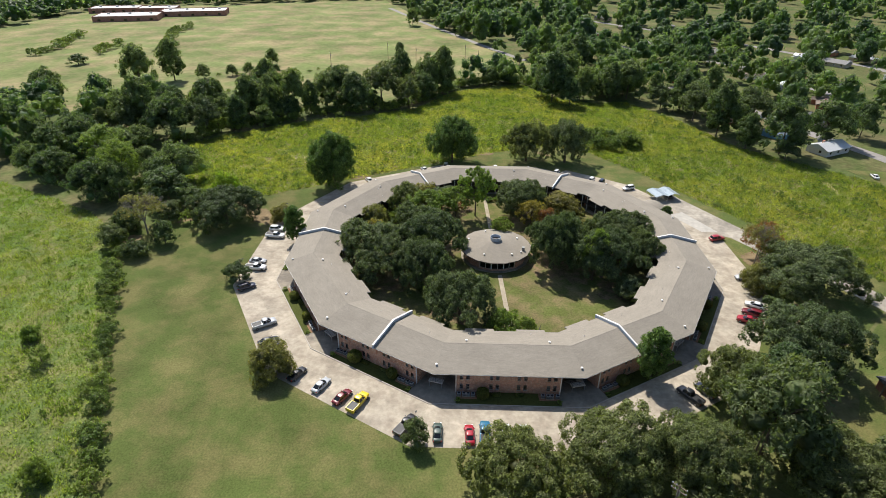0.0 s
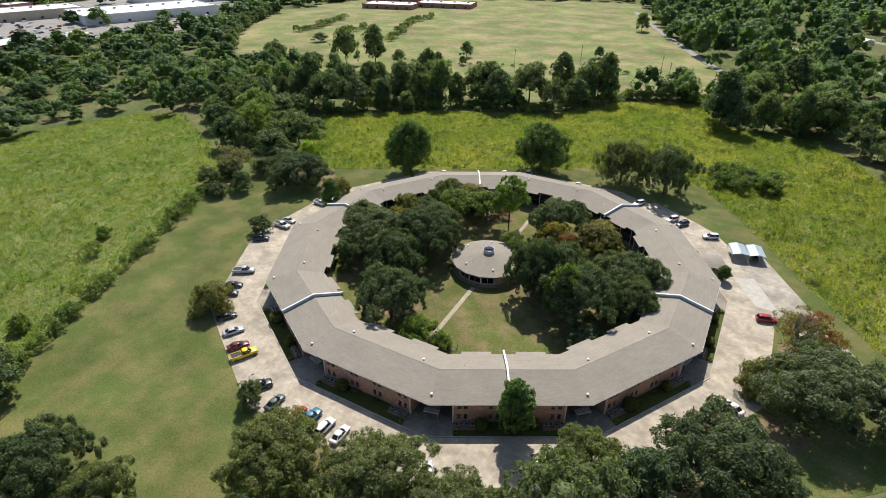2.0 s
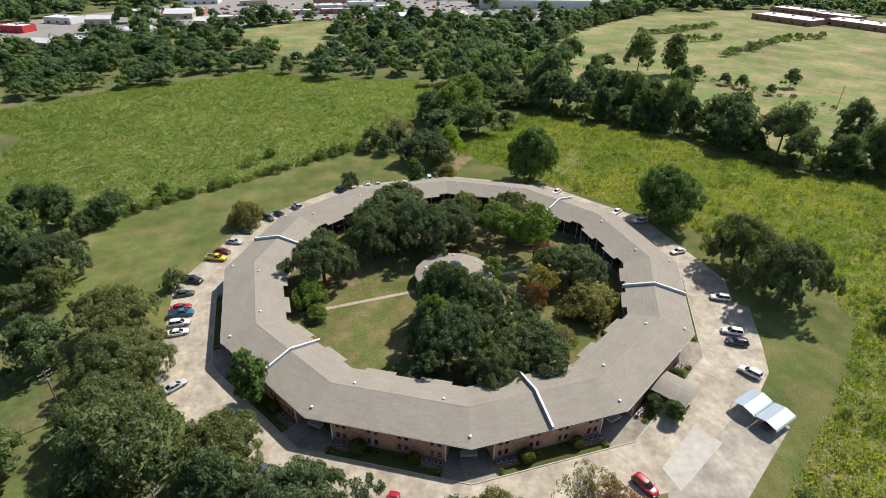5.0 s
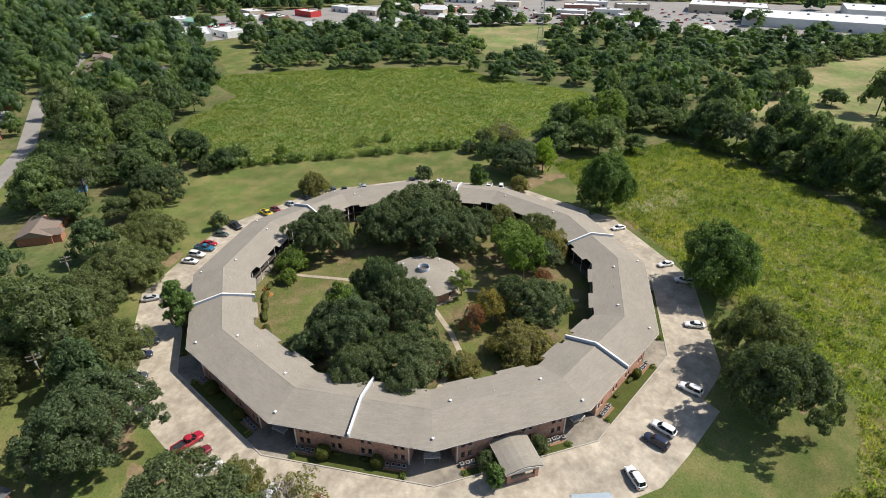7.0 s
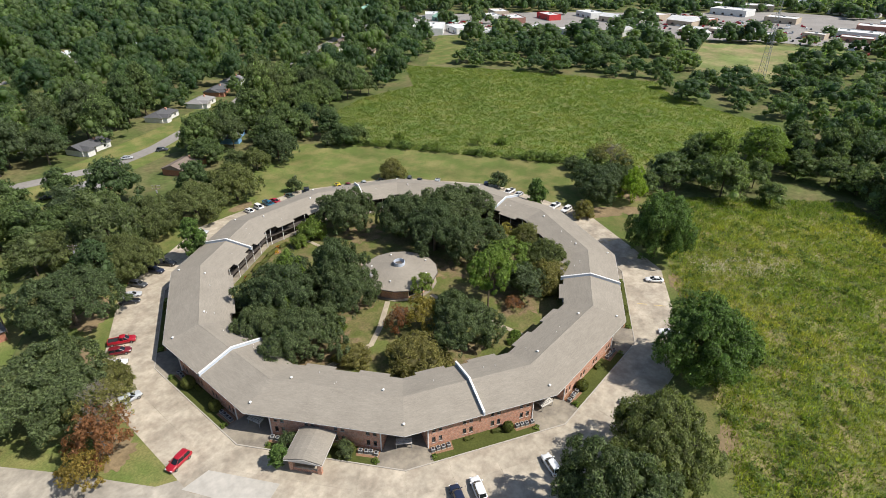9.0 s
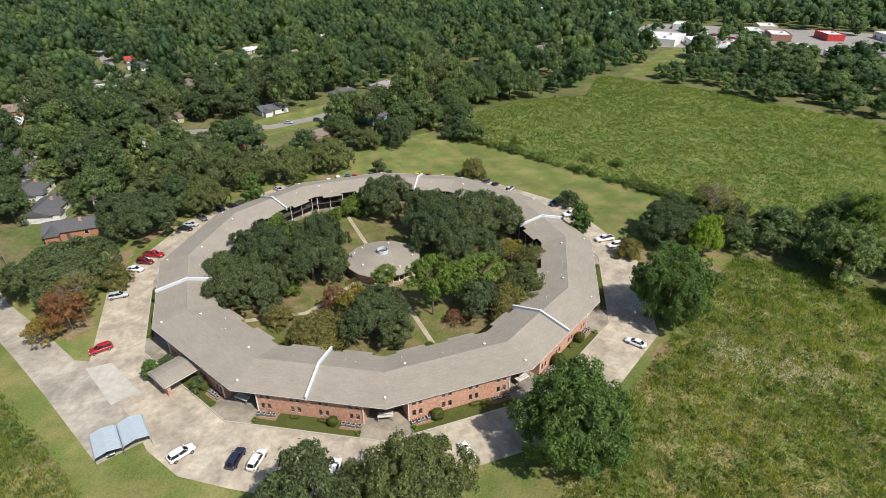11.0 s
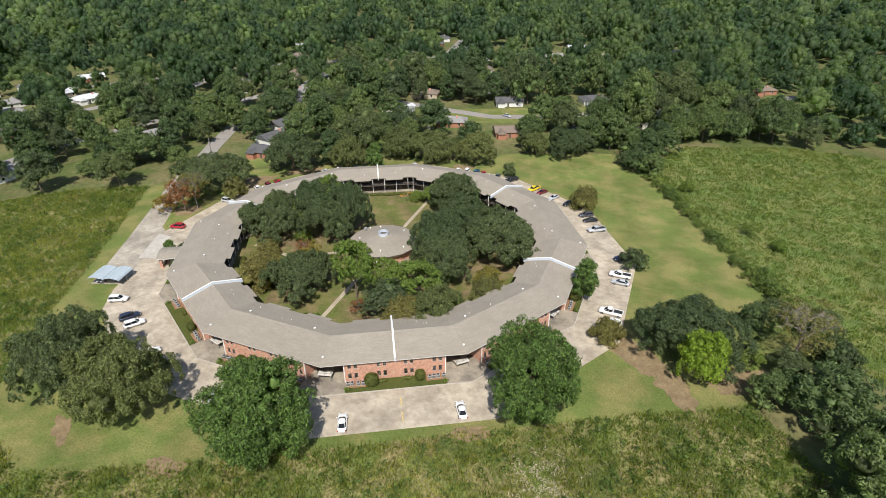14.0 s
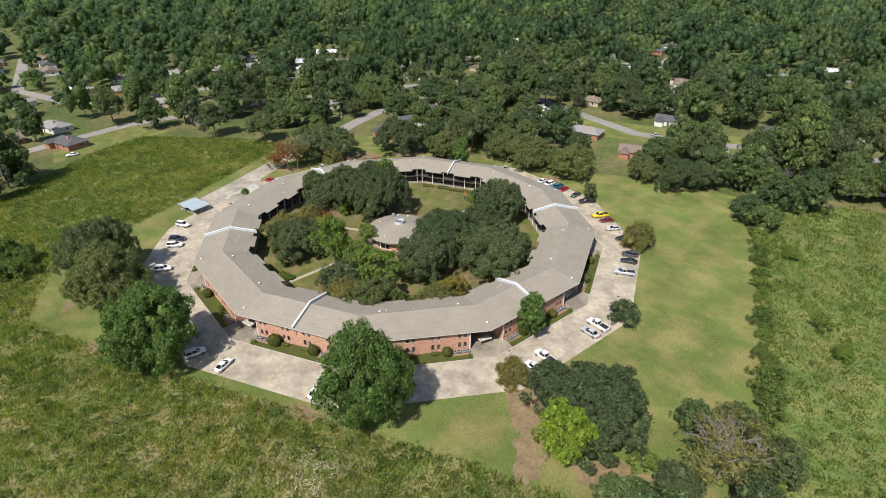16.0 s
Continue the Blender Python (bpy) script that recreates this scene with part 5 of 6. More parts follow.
CORNER = [("wood_a", -65, -92, 5, 9), ("wood_c", -71, -89, 5.5, 9), ("darkbush", -61, -97, 4, 6), ("oak", -36, -99, 8.5, 12), ("oak_c", -24, -97, 6, 9), ("scrub", -102, -47, 3.2, 4.2), ("greenbush", -84, -77, 2.6, 4.5), ("greenbush", -109, -39, 2.4, 3.6), ("wood_b", -68, -104, 6, 14), ("wood_a", -75, -113, 6, 12), ("wood_c", -60, -115, 7, 12), ("wood_a", -72, -124, 6, 12), ("wood_c", -82, -136, 7, 11), ("wood_b", -86, -148, 6, 13), ("scrub", -66, -97, 3, 4), ("scrub", -70, -99, 2.5, 3)]
for t in CORNER:
    tree(*t)
GROVE = [("bare", -106, 12, 8.5, 14), ("wood_d", -103, 21, 4.5, 7), ("wood_a", -98, 6, 4, 7.5), ("wood_d", -112, 4, 4.5, 7.5), ("darkbush", -103, -2, 4, 5), ("bush", -96, 20, 3.5, 4.5), ("darkbush", -113, 14, 5, 7), ("poplar", -140, 57, 10, 21), ("poplar", -128, 44, 8, 20), ("wood_a", -99, 30, 4.5, 7.5), ("wood_a", -108, 33, 8, 13), ("wood_c", -115, 44, 8, 13), ("wood_b", -145.2, 69.2, 6, 12), ("wood_a", -146.3, 80.3, 7, 11), ("wood_c", -143.5, 89.2, 7, 10), ("wood_a", -114.9, 66.7, 5, 8)]
for t in GROVE:
    tree(*t)


# ---- houses ----
M_SIDING = [mat("siding_white", (0.66, 0.65, 0.62), 0.7, var=0.08, scale=2), mat("siding_tan", (0.45, 0.38, 0.29), 0.7, var=0.1, scale=2), mat("house_brick", (0.36, 0.17, 0.11), 0.9, var=0.2, scale=3), mat("siding_blue", (0.16, 0.32, 0.50), 0.7, var=0.08, scale=2)]
M_ROOFS = [mat("roof_charcoal", (0.10, 0.10, 0.105), 0.9, var=0.15, scale=2), mat("roof_brown", (0.20, 0.16, 0.13), 0.9, var=0.15, scale=2), mat("roof_grey", (0.26, 0.25, 0.245), 0.9, var=0.12, scale=2), mat("roof_white_metal", (0.68, 0.69, 0.70), 0.4, metal=0.2, var=0.05, scale=2), mat("roof_blue_slate", (0.15, 0.19, 0.24), 0.8, var=0.12, scale=2), mat("roof_red_metal", (0.42, 0.06, 0.05), 0.5, var=0.1, scale=2)]
WALL_WORDS, ROOF_WORDS = ["white", "tan", "red brick", "blue"], ["charcoal", "brown", "grey", "white metal", "slate-blue", "red metal"]
house_cache = {}


def house(wi, ri, hip, m):
    """A low single-storey house, long side along x."""
    if (wi, ri, hip) in house_cache:
        return copy_thing(house_cache[wi, ri, hip], m)
    L, D, e, zr = 7.2, 4.6, 2.7, 4.5
    h = tagged(new("house"), f"single-storey {WALL_WORDS[wi]} house with {ROOF_WORDS[ri]} {'hip' if hip else 'gable'} roof", "house", "houses of the neighbourhood")
    part("wall", Geo().box(-L, L, -D, D, 0, e), M_SIDING[wi], h)
    r = Geo()
    o = 0.55
    x = L - 3.2 if hip else L + o
    low = [(-L - o, -D - o, e - 0.1), (L + o, -D - o, e - 0.1), (L + o, D + o, e - 0.1), (-L - o, D + o, e - 0.1)]
    up = [(-x, -0.05, zr), (x, -0.05, zr), (x, 0.05, zr), (-x, 0.05, zr)]
    r.solid(low, up)
    w = Geo().solid([(L - 4.5, D - 1, e - 0.1), (L - 0.3, D - 1, e - 0.1), (L - 0.3, D + 2.8, e - 0.1), (L - 4.5, D + 2.8, e - 0.1)], [(L - 2.5, 0, zr - 0.5), (L - 2.3, 0, zr - 0.5), (L - 2.3, D + 2.4, zr - 0.5), (L - 2.5, D + 2.4, zr - 0.5)])
    part("roof", r, M_ROOFS[ri], h)
    part("porch_roof", w, M_ROOFS[ri], h)
    part("porch", Geo().box(L - 4.2, L - 0.6, D + 0.004, D + 2.3, 0, e - 0.12), M_SIDING[wi], h)
    win = Geo().box(-0.6, 0.6, -0.04, 0.04, 0.9, 2.1).mesh("window", M_WHITE)
    pane = Geo().box(-0.52, 0.52, -0.055, 0.055, 0.98, 2.02).mesh("pane", M_CARGLASS)
    for xx, yy, rz in ((-5.0, -D, 0), (0.0, -D, 0), (4.8, -D, 0), (-4.0, D, 0), (-L, -1.5, 90)):
        wo = part("window", win, None, h, at=pose(xx, yy, 0, 0, 0, rz))
        part("pane", pane, None, wo)
    part("door", Geo().box(0.4, 1.4, D - 0.02, D + 0.05, 0, 2.05), M_FRAME, h)
    part("chimney", Geo().box(-3.0, -2.2, 0.7, 1.5, 3.0, 5.0), M_BRICK, h, "brick chimney")
    house_cache[wi, ri, hip] = h
    h.matrix_basis = m
    return h


HOUSES = [(140, 110, 30, 3, 4, True), (149, 89, 25, 0, 3, False), (130, 132, 30, 2, 0, True), (189, 158, 60, 2, 1, False), (165, 58, 20, 2, 0, True), (196, 58, 20, 0, 2, True), (207, 4, 60, 1, 2, True), (245, -61, 70, 1, 2, True), (146, -60, 70, 0, 2, False),
          (82, -58, 0, 2, 0, False), (92, -76, 75, 0, 0, False), (100, -96, 75, 0, 0, False), (105, -117, 75, 0, 0, False), (112, -137, 75, 0, 0, False), (167, -116, 110, 0, 0, True), (93, -256, 20, 0, 3, False), (79, -346, 10, 0, 5, False), (212, -289, 30, 0, 3, False),
          (57, -174, 10, 1, 1, True), (22, -199, 20, 0, 2, False), (7, -172, 20, 0, 0, False), (24, -126, 15, 2, 2, True), (-7, -120, 25, 2, 1, False), (-39, -139, 35, 3, 0, True), (-58, -151, 35, 0, 0, True), (-80, -149, 30, 0, 2, False), (-36, -192, 30, 0, 0, True),
          (-101, -229, 30, 0, 2, True), (-125, -246, 30, 2, 1, True), (-206, -212, 20, 0, 0, True), (-224, -236, 20, 1, 1, True), (374, -32, 0, 2, 1, True), (173, -379, 30, 2, 1, False), (-122, -184, 30, 1, 2, True),
          (156, 336, 20, 1, 2, True), (131, 299, 30, 2, 1, True), (196, 428, 10, 1, 2, True), (191, 301, 40, 0, 2, True), (244, 281, 40, 0, 3, False), (222, 360, 30, 1, 1, True), (112, 380, 20, 2, 2, True), (165, 455, 20, 1, 2, True), (240, 440, 20, 0, 2, False)]
placed = []
for x, y, a, wi, ri, hip in HOUSES:
    house(wi, ri, hip, pose(x, y, 0.02, 0, 0, a))
    placed.append((x, y))
hr = random.Random(21)
for line in STREETS:
    for s in (-1, 1):
        for x, y, a in along(line, 27):
            a2 = a + math.pi / 2 * s
            px, py = x + 17 * math.cos(a2), y + 17 * math.sin(a2)
            bad = any(inside(P, [px], [py])[0] for P in (LAWN, NORTH_FIELD, WEST_FIELD, PASTURE)) or any(math.hypot(px - q[0], py - q[1]) < 22 for q in placed)
            bad = bad or min(float(near_line(l, np.array([px]), np.array([py]))[0]) for l in STREETS) < 11 or math.hypot(px, py) < 96 or math.hypot(px - 84, py + 24) < 40
            if bad or hr.random() < (0.65 if math.hypot(px, py) < 230 else 0.5):
                continue
            house(hr.choice((0, 0, 1, 2, 2)), hr.choice((0, 1, 1, 2, 2, 3)), hr.random() < 0.5, pose(px, py, 0.02, 0, 0, math.degrees(a) + (0 if s < 0 else 180) + hr.uniform(-5, 5)))
            placed.append((px, py))

# ---- the town and the school, far off ----
M_BIGROOF = mat("flat_white_roof", (0.62, 0.62, 0.61), 0.7, var=0.1, scale=0.3)
M_SHOP = [mat("shop_tan", (0.48, 0.40, 0.31), 0.8, var=0.1, scale=0.5), mat("shop_white", (0.66, 0.66, 0.64), 0.7, var=0.08, scale=0.5), mat("shop_brick", (0.33, 0.17, 0.13), 0.8, var=0.15, scale=0.5), mat("shop_green_metal", (0.25, 0.42, 0.33), 0.5, var=0.08, scale=0.5), mat("shop_red", (0.5, 0.05, 0.05), 0.6, var=0.08, scale=0.5)]
SHOP_WORDS = ["tan", "white", "red brick", "green metal", "red"]


stores = []


def shop(x, y, l, d, h, ci, turn=0.0, name="shop_building", pitched=False):
    for i in range(int(l // 12) + 1):
        q = (i + 0.5) / (int(l // 12) + 1) - 0.5
        stores.append((x + q * l * math.cos(radians(turn)), y + q * l * math.sin(radians(turn))))
    b = tagged(new(name), f"low {SHOP_WORDS[ci]} commercial building with pale roof", "building", "buildings of the town")
    b.matrix_basis = pose(x, y, 0.05, 0, 0, turn)
    part("wall", Geo().box(-l / 2, l / 2, -d / 2, d / 2, 0, h), M_SHOP[ci], b)
    if pitched:
        part("roof", Geo().solid([(-l / 2 - 0.5, -d / 2 - 0.5, h), (l / 2 + 0.5, -d / 2 - 0.5, h), (l / 2 + 0.5, d / 2 + 0.5, h), (-l / 2 - 0.5, d / 2 + 0.5, h)], [(-l / 2, -0.1, h + d * 0.2), (l / 2, -0.1, h + d * 0.2), (l / 2, 0.1, h + d * 0.2), (-l / 2, 0.1, h + d * 0.2)]), M_SHOP[ci] if ci == 3 else M_BIGROOF, b)
    else:
        part("roof", Geo().box(-l / 2 + 0.3, l / 2 - 0.3, -d / 2 + 0.3, d / 2 - 0.3, h - 0.25, h + 0.02), M_BIGROOF, b)
        g = Geo()
        for s in (-1, 1):
            g.box(-l / 2, l / 2, s * (d / 2 - 0.15) - 0.15, s * (d / 2 - 0.15) + 0.15, h, h + 0.6)
            g.box(s * (l / 2 - 0.15) - 0.15, s * (l / 2 - 0.15) + 0.15, -d / 2 + 0.31, d / 2 - 0.31, h, h + 0.6)
        part("roof_edge", g, M_SHOP[ci], b)
        unit = Geo().box(-1.2, 1.2, -0.9, 0.9, 0, 1.3).mesh("roof_unit", M_ACBODY)
        for i in range(max(1, int(l / 16))):
            part("roof_unit", unit, None, b, at=pose(-l / 2 + l * (i + 0.5) / max(1, int(l / 16)), d * 0.15, h + 0.03))
    pane = Geo().box(-1.4, 1.4, -0.05, 0.05, 0.6, 2.6).mesh("shop_window", M_CARGLASS)
    k = max(2, min(5, int(l / 9)))
    for i in range(k):
        part("shop_window", pane, None, b, at=pose(-l / 2 + l * (i + 0.5) / k, -d / 2, 0))


for x, y, l, d, h, ci, tu, pt in ((-395, -297, 24, 14, 4, 3, 80, True), (-440, -269, 22, 14, 4, 1, 60, False), (-350, -242, 26, 20, 4.5, 1, 60, False), (-394, -182, 20, 12, 4, 0, 60, True), (-402, -160, 16, 12, 4, 1, 60, False), (-502, -162, 22, 14, 5, 0, 75, True), (-428, -121, 20, 16, 5, 1, 70, True), (-547, -88, 30, 18, 5, 2, 80, False),
                              (-491, -46, 30, 14, 4, 0, 85, False), (-460, -62, 16, 12, 4, 1, 80, True), (-544, 49, 34, 20, 5, 1, 85, False), (-453, 114, 20, 14, 4, 2, 100, True), (-443, 160, 22, 14, 4, 0, 110, True), (-523, -96, 26, 18, 5, 0, 80, True), (-473, -72, 18, 14, 4, 2, 80, True), (-608, -23, 30, 20, 5, 0, 85, False), (-597, 63, 40, 22, 5, 2, 90, False),
                              (-517, 51, 24, 14, 4, 2, 90, False), (-379, -399, 34, 18, 5, 3, 30, True), (-332, -267, 42, 30, 5, 1, 35, False), (-408, -325, 24, 14, 4, 1, 40, False), (-437, -240, 30, 16, 5, 2, 50, False), (-341, -476, 30, 16, 4, 1, 30, True), (-347, -212, 18, 10, 3.6, 0, 40, True), (-469, -280, 26, 16, 5, 0, 50, False), (-478, -222, 26, 14, 5, 4, 60, False),
                              (-521, -195, 28, 18, 5, 1, 60, False), (-551, -137, 30, 18, 5, 0, 70, False), (-490, -20, 20, 12, 4, 1, 80, False), (-517, 20, 18, 12, 4, 0, 80, False), (-560, 90, 30, 16, 5, 1, 90, False), (-636, 77, 36, 20, 5, 1, 85, False), (-606, 120, 36, 20, 6, 0, 95, False), (-520, 110, 26, 16, 5, 1, 95, False), (-640, -80, 40, 24, 6, 1, 80, False)):
    shop(x, y, l, d, h, ci, tu, pitched=pt)
for i in range(16):
    y = -330 + i * 44
    shop(-690 - hr.uniform(0, 90), y + hr.uniform(-8, 8), hr.uniform(24, 56), hr.uniform(18, 30), hr.uniform(4, 8), hr.choice((0, 1, 1, 2, 0)), hr.uniform(70, 110))
shop(-520, 285, 130, 70, 8, 1, 72, "store_building")
shop(-600, 400, 110, 70, 8, 1, 72, "store_building")
shop(-610, 225, 80, 50, 8, 0, 75, "store_building")
for x, y, l, d in ((-334, 470, 60, 32), (-282, 508, 66, 30), (-376, 528, 50, 26), (-330, 530, 40, 24)):
    shop(x, y, l, d, 4.5, 2, 12, "school_building")
dots = Geo()
cr = random.Random(8)
for i in range(420):
    x, y = (-452 - cr.uniform(0, 130) - abs(i % 7) * 6, cr.uniform(-130, 200)) if i % 3 else (-420 - cr.uniform(0, 45), cr.uniform(215, 330))
    if i % 9 == 0:
        x, y = -345 - cr.uniform(0, 60), -235 - cr.uniform(0, 60)
    a = cr.choice((0.0, 1.571)) + 0.1
    c, s = math.cos(a), math.sin(a)
    k = cr.randrange(3)
    for l, w, z0, z1 in ((2.3, 0.9, 0.3, 0.95), (1.2, 0.75, 0.95, 1.45)):
        r = [(x + c * p - s * q, y + s * p + c * q) for p, q in ((-l, -w), (l, -w), (l, w), (-l, w))]
        dots.prism(r, z0, z1, k)
thing("parked_cars", dots, [mat("far_car_white", PAINTS["white"], 0.35, coat=0.5), mat("far_car_dark", PAINTS["dark grey"], 0.35, coat=0.5), mat("far_car_red", PAINTS["red"], 0.35, coat=0.5)], "rows of tiny parked cars in the distant town", "car", kind="stuff")




def lamp_post(x, y, turn):
    p = tagged(new("lamp_post"), "slim dark parking lot lamp post with arm", "lamp post", "lamp posts round the lot")
    p.matrix_basis = pose(x, y, 0.05, 0, 0, turn)
    part("pole", Geo().cyl(0, 0, 0, 6.6, 0.07, 0.05, n=8), M_WOODPOLE, p)
    part("arm", Geo().tube((0, 0, 6.5), (0.7, 0, 6.65), 0.035), M_WOODPOLE, p)
    part("lamp_head", Geo().box(0.6, 1.05, -0.12, 0.12, 6.6, 6.72), M_DARK, p, "dark lamp head")


for x, y, a in ((-65, 20.5, -20), (-68.5, -14, 10), (-20, -68, 75), (-50, -49, 45)):
    lamp_post(x, y, a)
M_FLOWER = leafy("flowers", (0.45, 0.22, 0.03), (0.5, 0.33, 0.04), 0.5)


def flower_bed(x, y, r, seed):
    g = tagged(new("flower_bed"), "small round bed of orange and yellow flowers", "flower bed")
    g.matrix_basis = pose(x, y, 0.06)
    part("soil", Geo().cyl(0, 0, 0, 0.08, r, n=18), M_MULCH, g, "dark mulch")
    V, F = crown_data(r * 0.95, 0.05, 0.6, 9, 420, 0.16, seed, sub=6, solid=0.3)
    part("flowers", data_mesh("flowers", V, F, M_FLOWER), None, g, "orange and yellow blooms")


flower_bed(11.3, -38.5, 1.4, 81)
flower_bed(9.0, -40.0, 1.1, 82)
flower_bed(24.5, -33.0, 1.2, 83)


def fence(x0, y0, x1, y1):
    g = tagged(new("garden_fence"), "low black metal garden fence in the court", "fence")
    n = max(2, int(math.hypot(x1 - x0, y1 - y0) / 1.8))
    post = Geo().box(-0.04, 0.04, -0.04, 0.04, 0, 1.15).mesh("fence_post", M_DARK)
    for i in range(n + 1):
        part("fence_post", post, None, g, at=pose(x0 + (x1 - x0) * i / n, y0 + (y1 - y0) * i / n, 0.06))
    for z in (0.25, 0.65, 1.1):
        part("fence_rail", Geo().bar((x0, y0, z + 0.06), (x1, y1, z + 0.06), 0.05, 0.07), M_DARK, g)


fence(6.5, -38.5, -3, -40.5)
fence(6.5, -38.5, 8.0, -34.5)

# ---- mast and poles ----
def mast():
    t = tagged(new("radio_mast"), "tall slender grey steel lattice radio mast", "mast")
    t.matrix_basis = pose(-306, 22, 0)
    H, n = 62.0, 24
    leg, br = Geo(), Geo()

    def corner(i, z):
        a = 2.094 * i + 0.4
        r = 2.4 * (1 - z / H) + 0.45
        return (r * math.cos(a), r * math.sin(a), z)

    for i in range(3):
        g = Geo().tube(corner(i, 0), corner(i, H), 0.11, n=5)
        part("leg", g, M_STEEL, t)
    for k in range(n):
        z0, z1 = H * k / n, H * (k + 1) / n
        for i in range(3):
            br.tube(corner(i, z0), corner(i + 1, z1), 0.05, n=4)
            br.tube(corner(i, z1), corner(i + 1, z1), 0.05, n=4)
    part("bracing", br, M_STEEL, t)
    part("antenna", Geo().tube((0, 0, H), (0, 0, H + 4), 0.06).box(-1.3, 1.3, -0.15, 0.15, 40, 42), M_STEEL, t)


mast()


def pole(x, y, h=11.0, turn=0.0, arms=1):
    p = tagged(new("utility_pole"), "weathered wooden utility pole with crossarm and insulators", "utility pole", "poles along the line")
    p.matrix_basis = pose(x, y, 0, 0, 0, turn)
    part("shaft", Geo().cyl(0, 0, -0.1, h, 0.17, 0.11, n=8), M_WOODPOLE, p)
    for i in range(arms):
        z = h - 0.5 - 0.9 * i
        part("crossarm", Geo().box(-0.06, 0.06, -1.2, 1.2, z, z + 0.12), M_WOODPOLE, p)
        part("insulators", Geo().cyl(0, -1.1, z + 0.12, z + 0.3, 0.06).cyl(0, 0.5, z + 0.12, z + 0.3, 0.06).cyl(0, 1.1, z + 0.12, z + 0.3, 0.06), M_CAPSIDE, p)
    part("transformer", Geo().cyl(0.32, 0, h - 2.6, h - 1.7, 0.22, n=10), M_ACBODY, p)
    return p


LINE = [(20, -86), (42, -70), (53, -65), (74, -56), (96, -40)]
for x, y in LINE:
    pole(x, y, 11.5, 45, 2)
for x, y in ((-55, 278), (-34, 259), (0, 269), (8, 247), (34, 235), (-89, 240)):
    pole(x, y, 12, 0, 1)
for (x0, y0), (x1, y1) in zip(LINE, LINE[1:]):
    for o in (-1.0, 0.4, 1.0):
        wire = Geo()
        pts = []
        for i in range(9):
            s = i / 8
            pts.append((x0 + (x1 - x0) * s - o * 0.6, y0 + (y1 - y0) * s + o * 0.7, 11.3 - 1.0 * 4 * s * (1 - s)))
        loft(wire, [[(px - 0.013, py - 0.013, pz - 0.01), (px + 0.013, py + 0.013, pz - 0.01), (px, py, pz + 0.018)] for px, py, pz in pts])
        thing("overhead_wire", wire, M_DARK, "thin black overhead wire between two poles", "cable", group="wires along the line")

# ---- woods ----
wr = np.random.RandomState(5)


def open_land(x, y):
    """True where no trees of the woods stand."""
    o = np.zeros(x.shape, bool)
    for P in (LAWN, NORTH_FIELD, WEST_FIELD, PASTURE, FAR_FIELD, WEST_YARD, EAST_YARD, BRICK_YARD):
        o |= inside(P, x, y)
    o |= inside(TOWN, x, y) & (wr.random_sample(x.shape) < 0.93)
    for l in STREETS:
        o |= near_line(l, x, y) < 3.8
    o |= (near_line(STREET_B[3:8], x, y) < 15) & (wr.random_sample(x.shape) < 0.9)
    o |= near_line([(92, -14), (97, -34), (108, -60)], x, y) < 9
    o |= inside([(-2, -136), (-40, -158), (-95, -186), (-80, -222), (-30, -190), (14, -166)], x, y) & (wr.random_sample(x.shape) < 0.85)
    for hx, hy, hr2 in ((28, -86, 7), (-8, -105, 8), (0, -126, 9), (-30, -149, 10), (-58, -167, 10), (40, -77, 6), (-22, -112, 6), (14, -98, 6), (160, 140, 12), (163, 112, 10), (67, -64, 9), (79, -49, 9), (58, -68, 6)):
        o |= np.hypot(x - hx, y - hy) < hr2
    o |= (x > 50) & (y > 190) & (wr.random_sample(x.shape) < 0.3)
    o |= (x > 120) & (y > 30) & (wr.random_sample(x.shape) < 0.35)
    for hx, hy in placed + stores:
        o |= np.hypot(x - hx, y - hy) < 8.8
    for hx, hy in ((-334, 470), (-282, 508), (-376, 528), (-330, 530)):
        o |= np.hypot(x - hx, y - hy) < 30
    return o


def scatter(step, r0, r1, keep):
    n = int(2 * r1 / step)
    gx, gy = np.meshgrid(np.arange(n), np.arange(n))
    x = (-r1 + (gx + 0.5 * (gy % 2)) * step + wr.uniform(-0.38, 0.38, gx.shape) * step).ravel()
    y = (-r1 + gy * step + wr.uniform(-0.38, 0.38, gx.shape) * step).ravel()
    r = np.hypot(x, y)
    ok = (r >= r0) & (r < r1) & (wr.random_sample(x.shape) < keep)
    x, y = x[ok], y[ok]
    ok = ~open_land(x, y)
    return x[ok], y[ok]


def seen_side(x, y):
    """Leaves out the sector that lies behind the camera all along its way."""
    ok = ~((y > 100 - 0.05 * (x + 124)) & (y < -160 + 1.28 * (x + 15)))
    return x[ok], y[ok]


def single_woods(x, y, smin, smax, tall=1.15):
    for px, py in zip(x, y):
        if min(math.hypot(px - t[1], py - t[2]) for t in ROUND_LOT + ROUND_LOT2 + GROVE) < 7:
            continue
        kind = ("wood_a", "wood_b", "wood_c", "wood_d", "wood_a", "wood_b", "wood_d")[wr.randint(7)]
        s = smin + (smax - smin) * wr.random_sample() ** 1.3
        tree(kind, float(px), float(py), KINDS[kind][0] * s, KINDS[kind][2] * s * wr.uniform(0.82, 1.2) * tall)


single_woods(*scatter(11.6, 60, 150, 0.84), 0.7, 1.5, 1.0)
x, y = scatter(19.0, 150, 205, 0.9)
south = y < -60 - 0.5 * x
single_woods(x[south], y[south], 0.8, 1.5)
single_woods(*seen_side(*scatter(13.4, 150, 205, 0.9)), 0.8, 1.75)


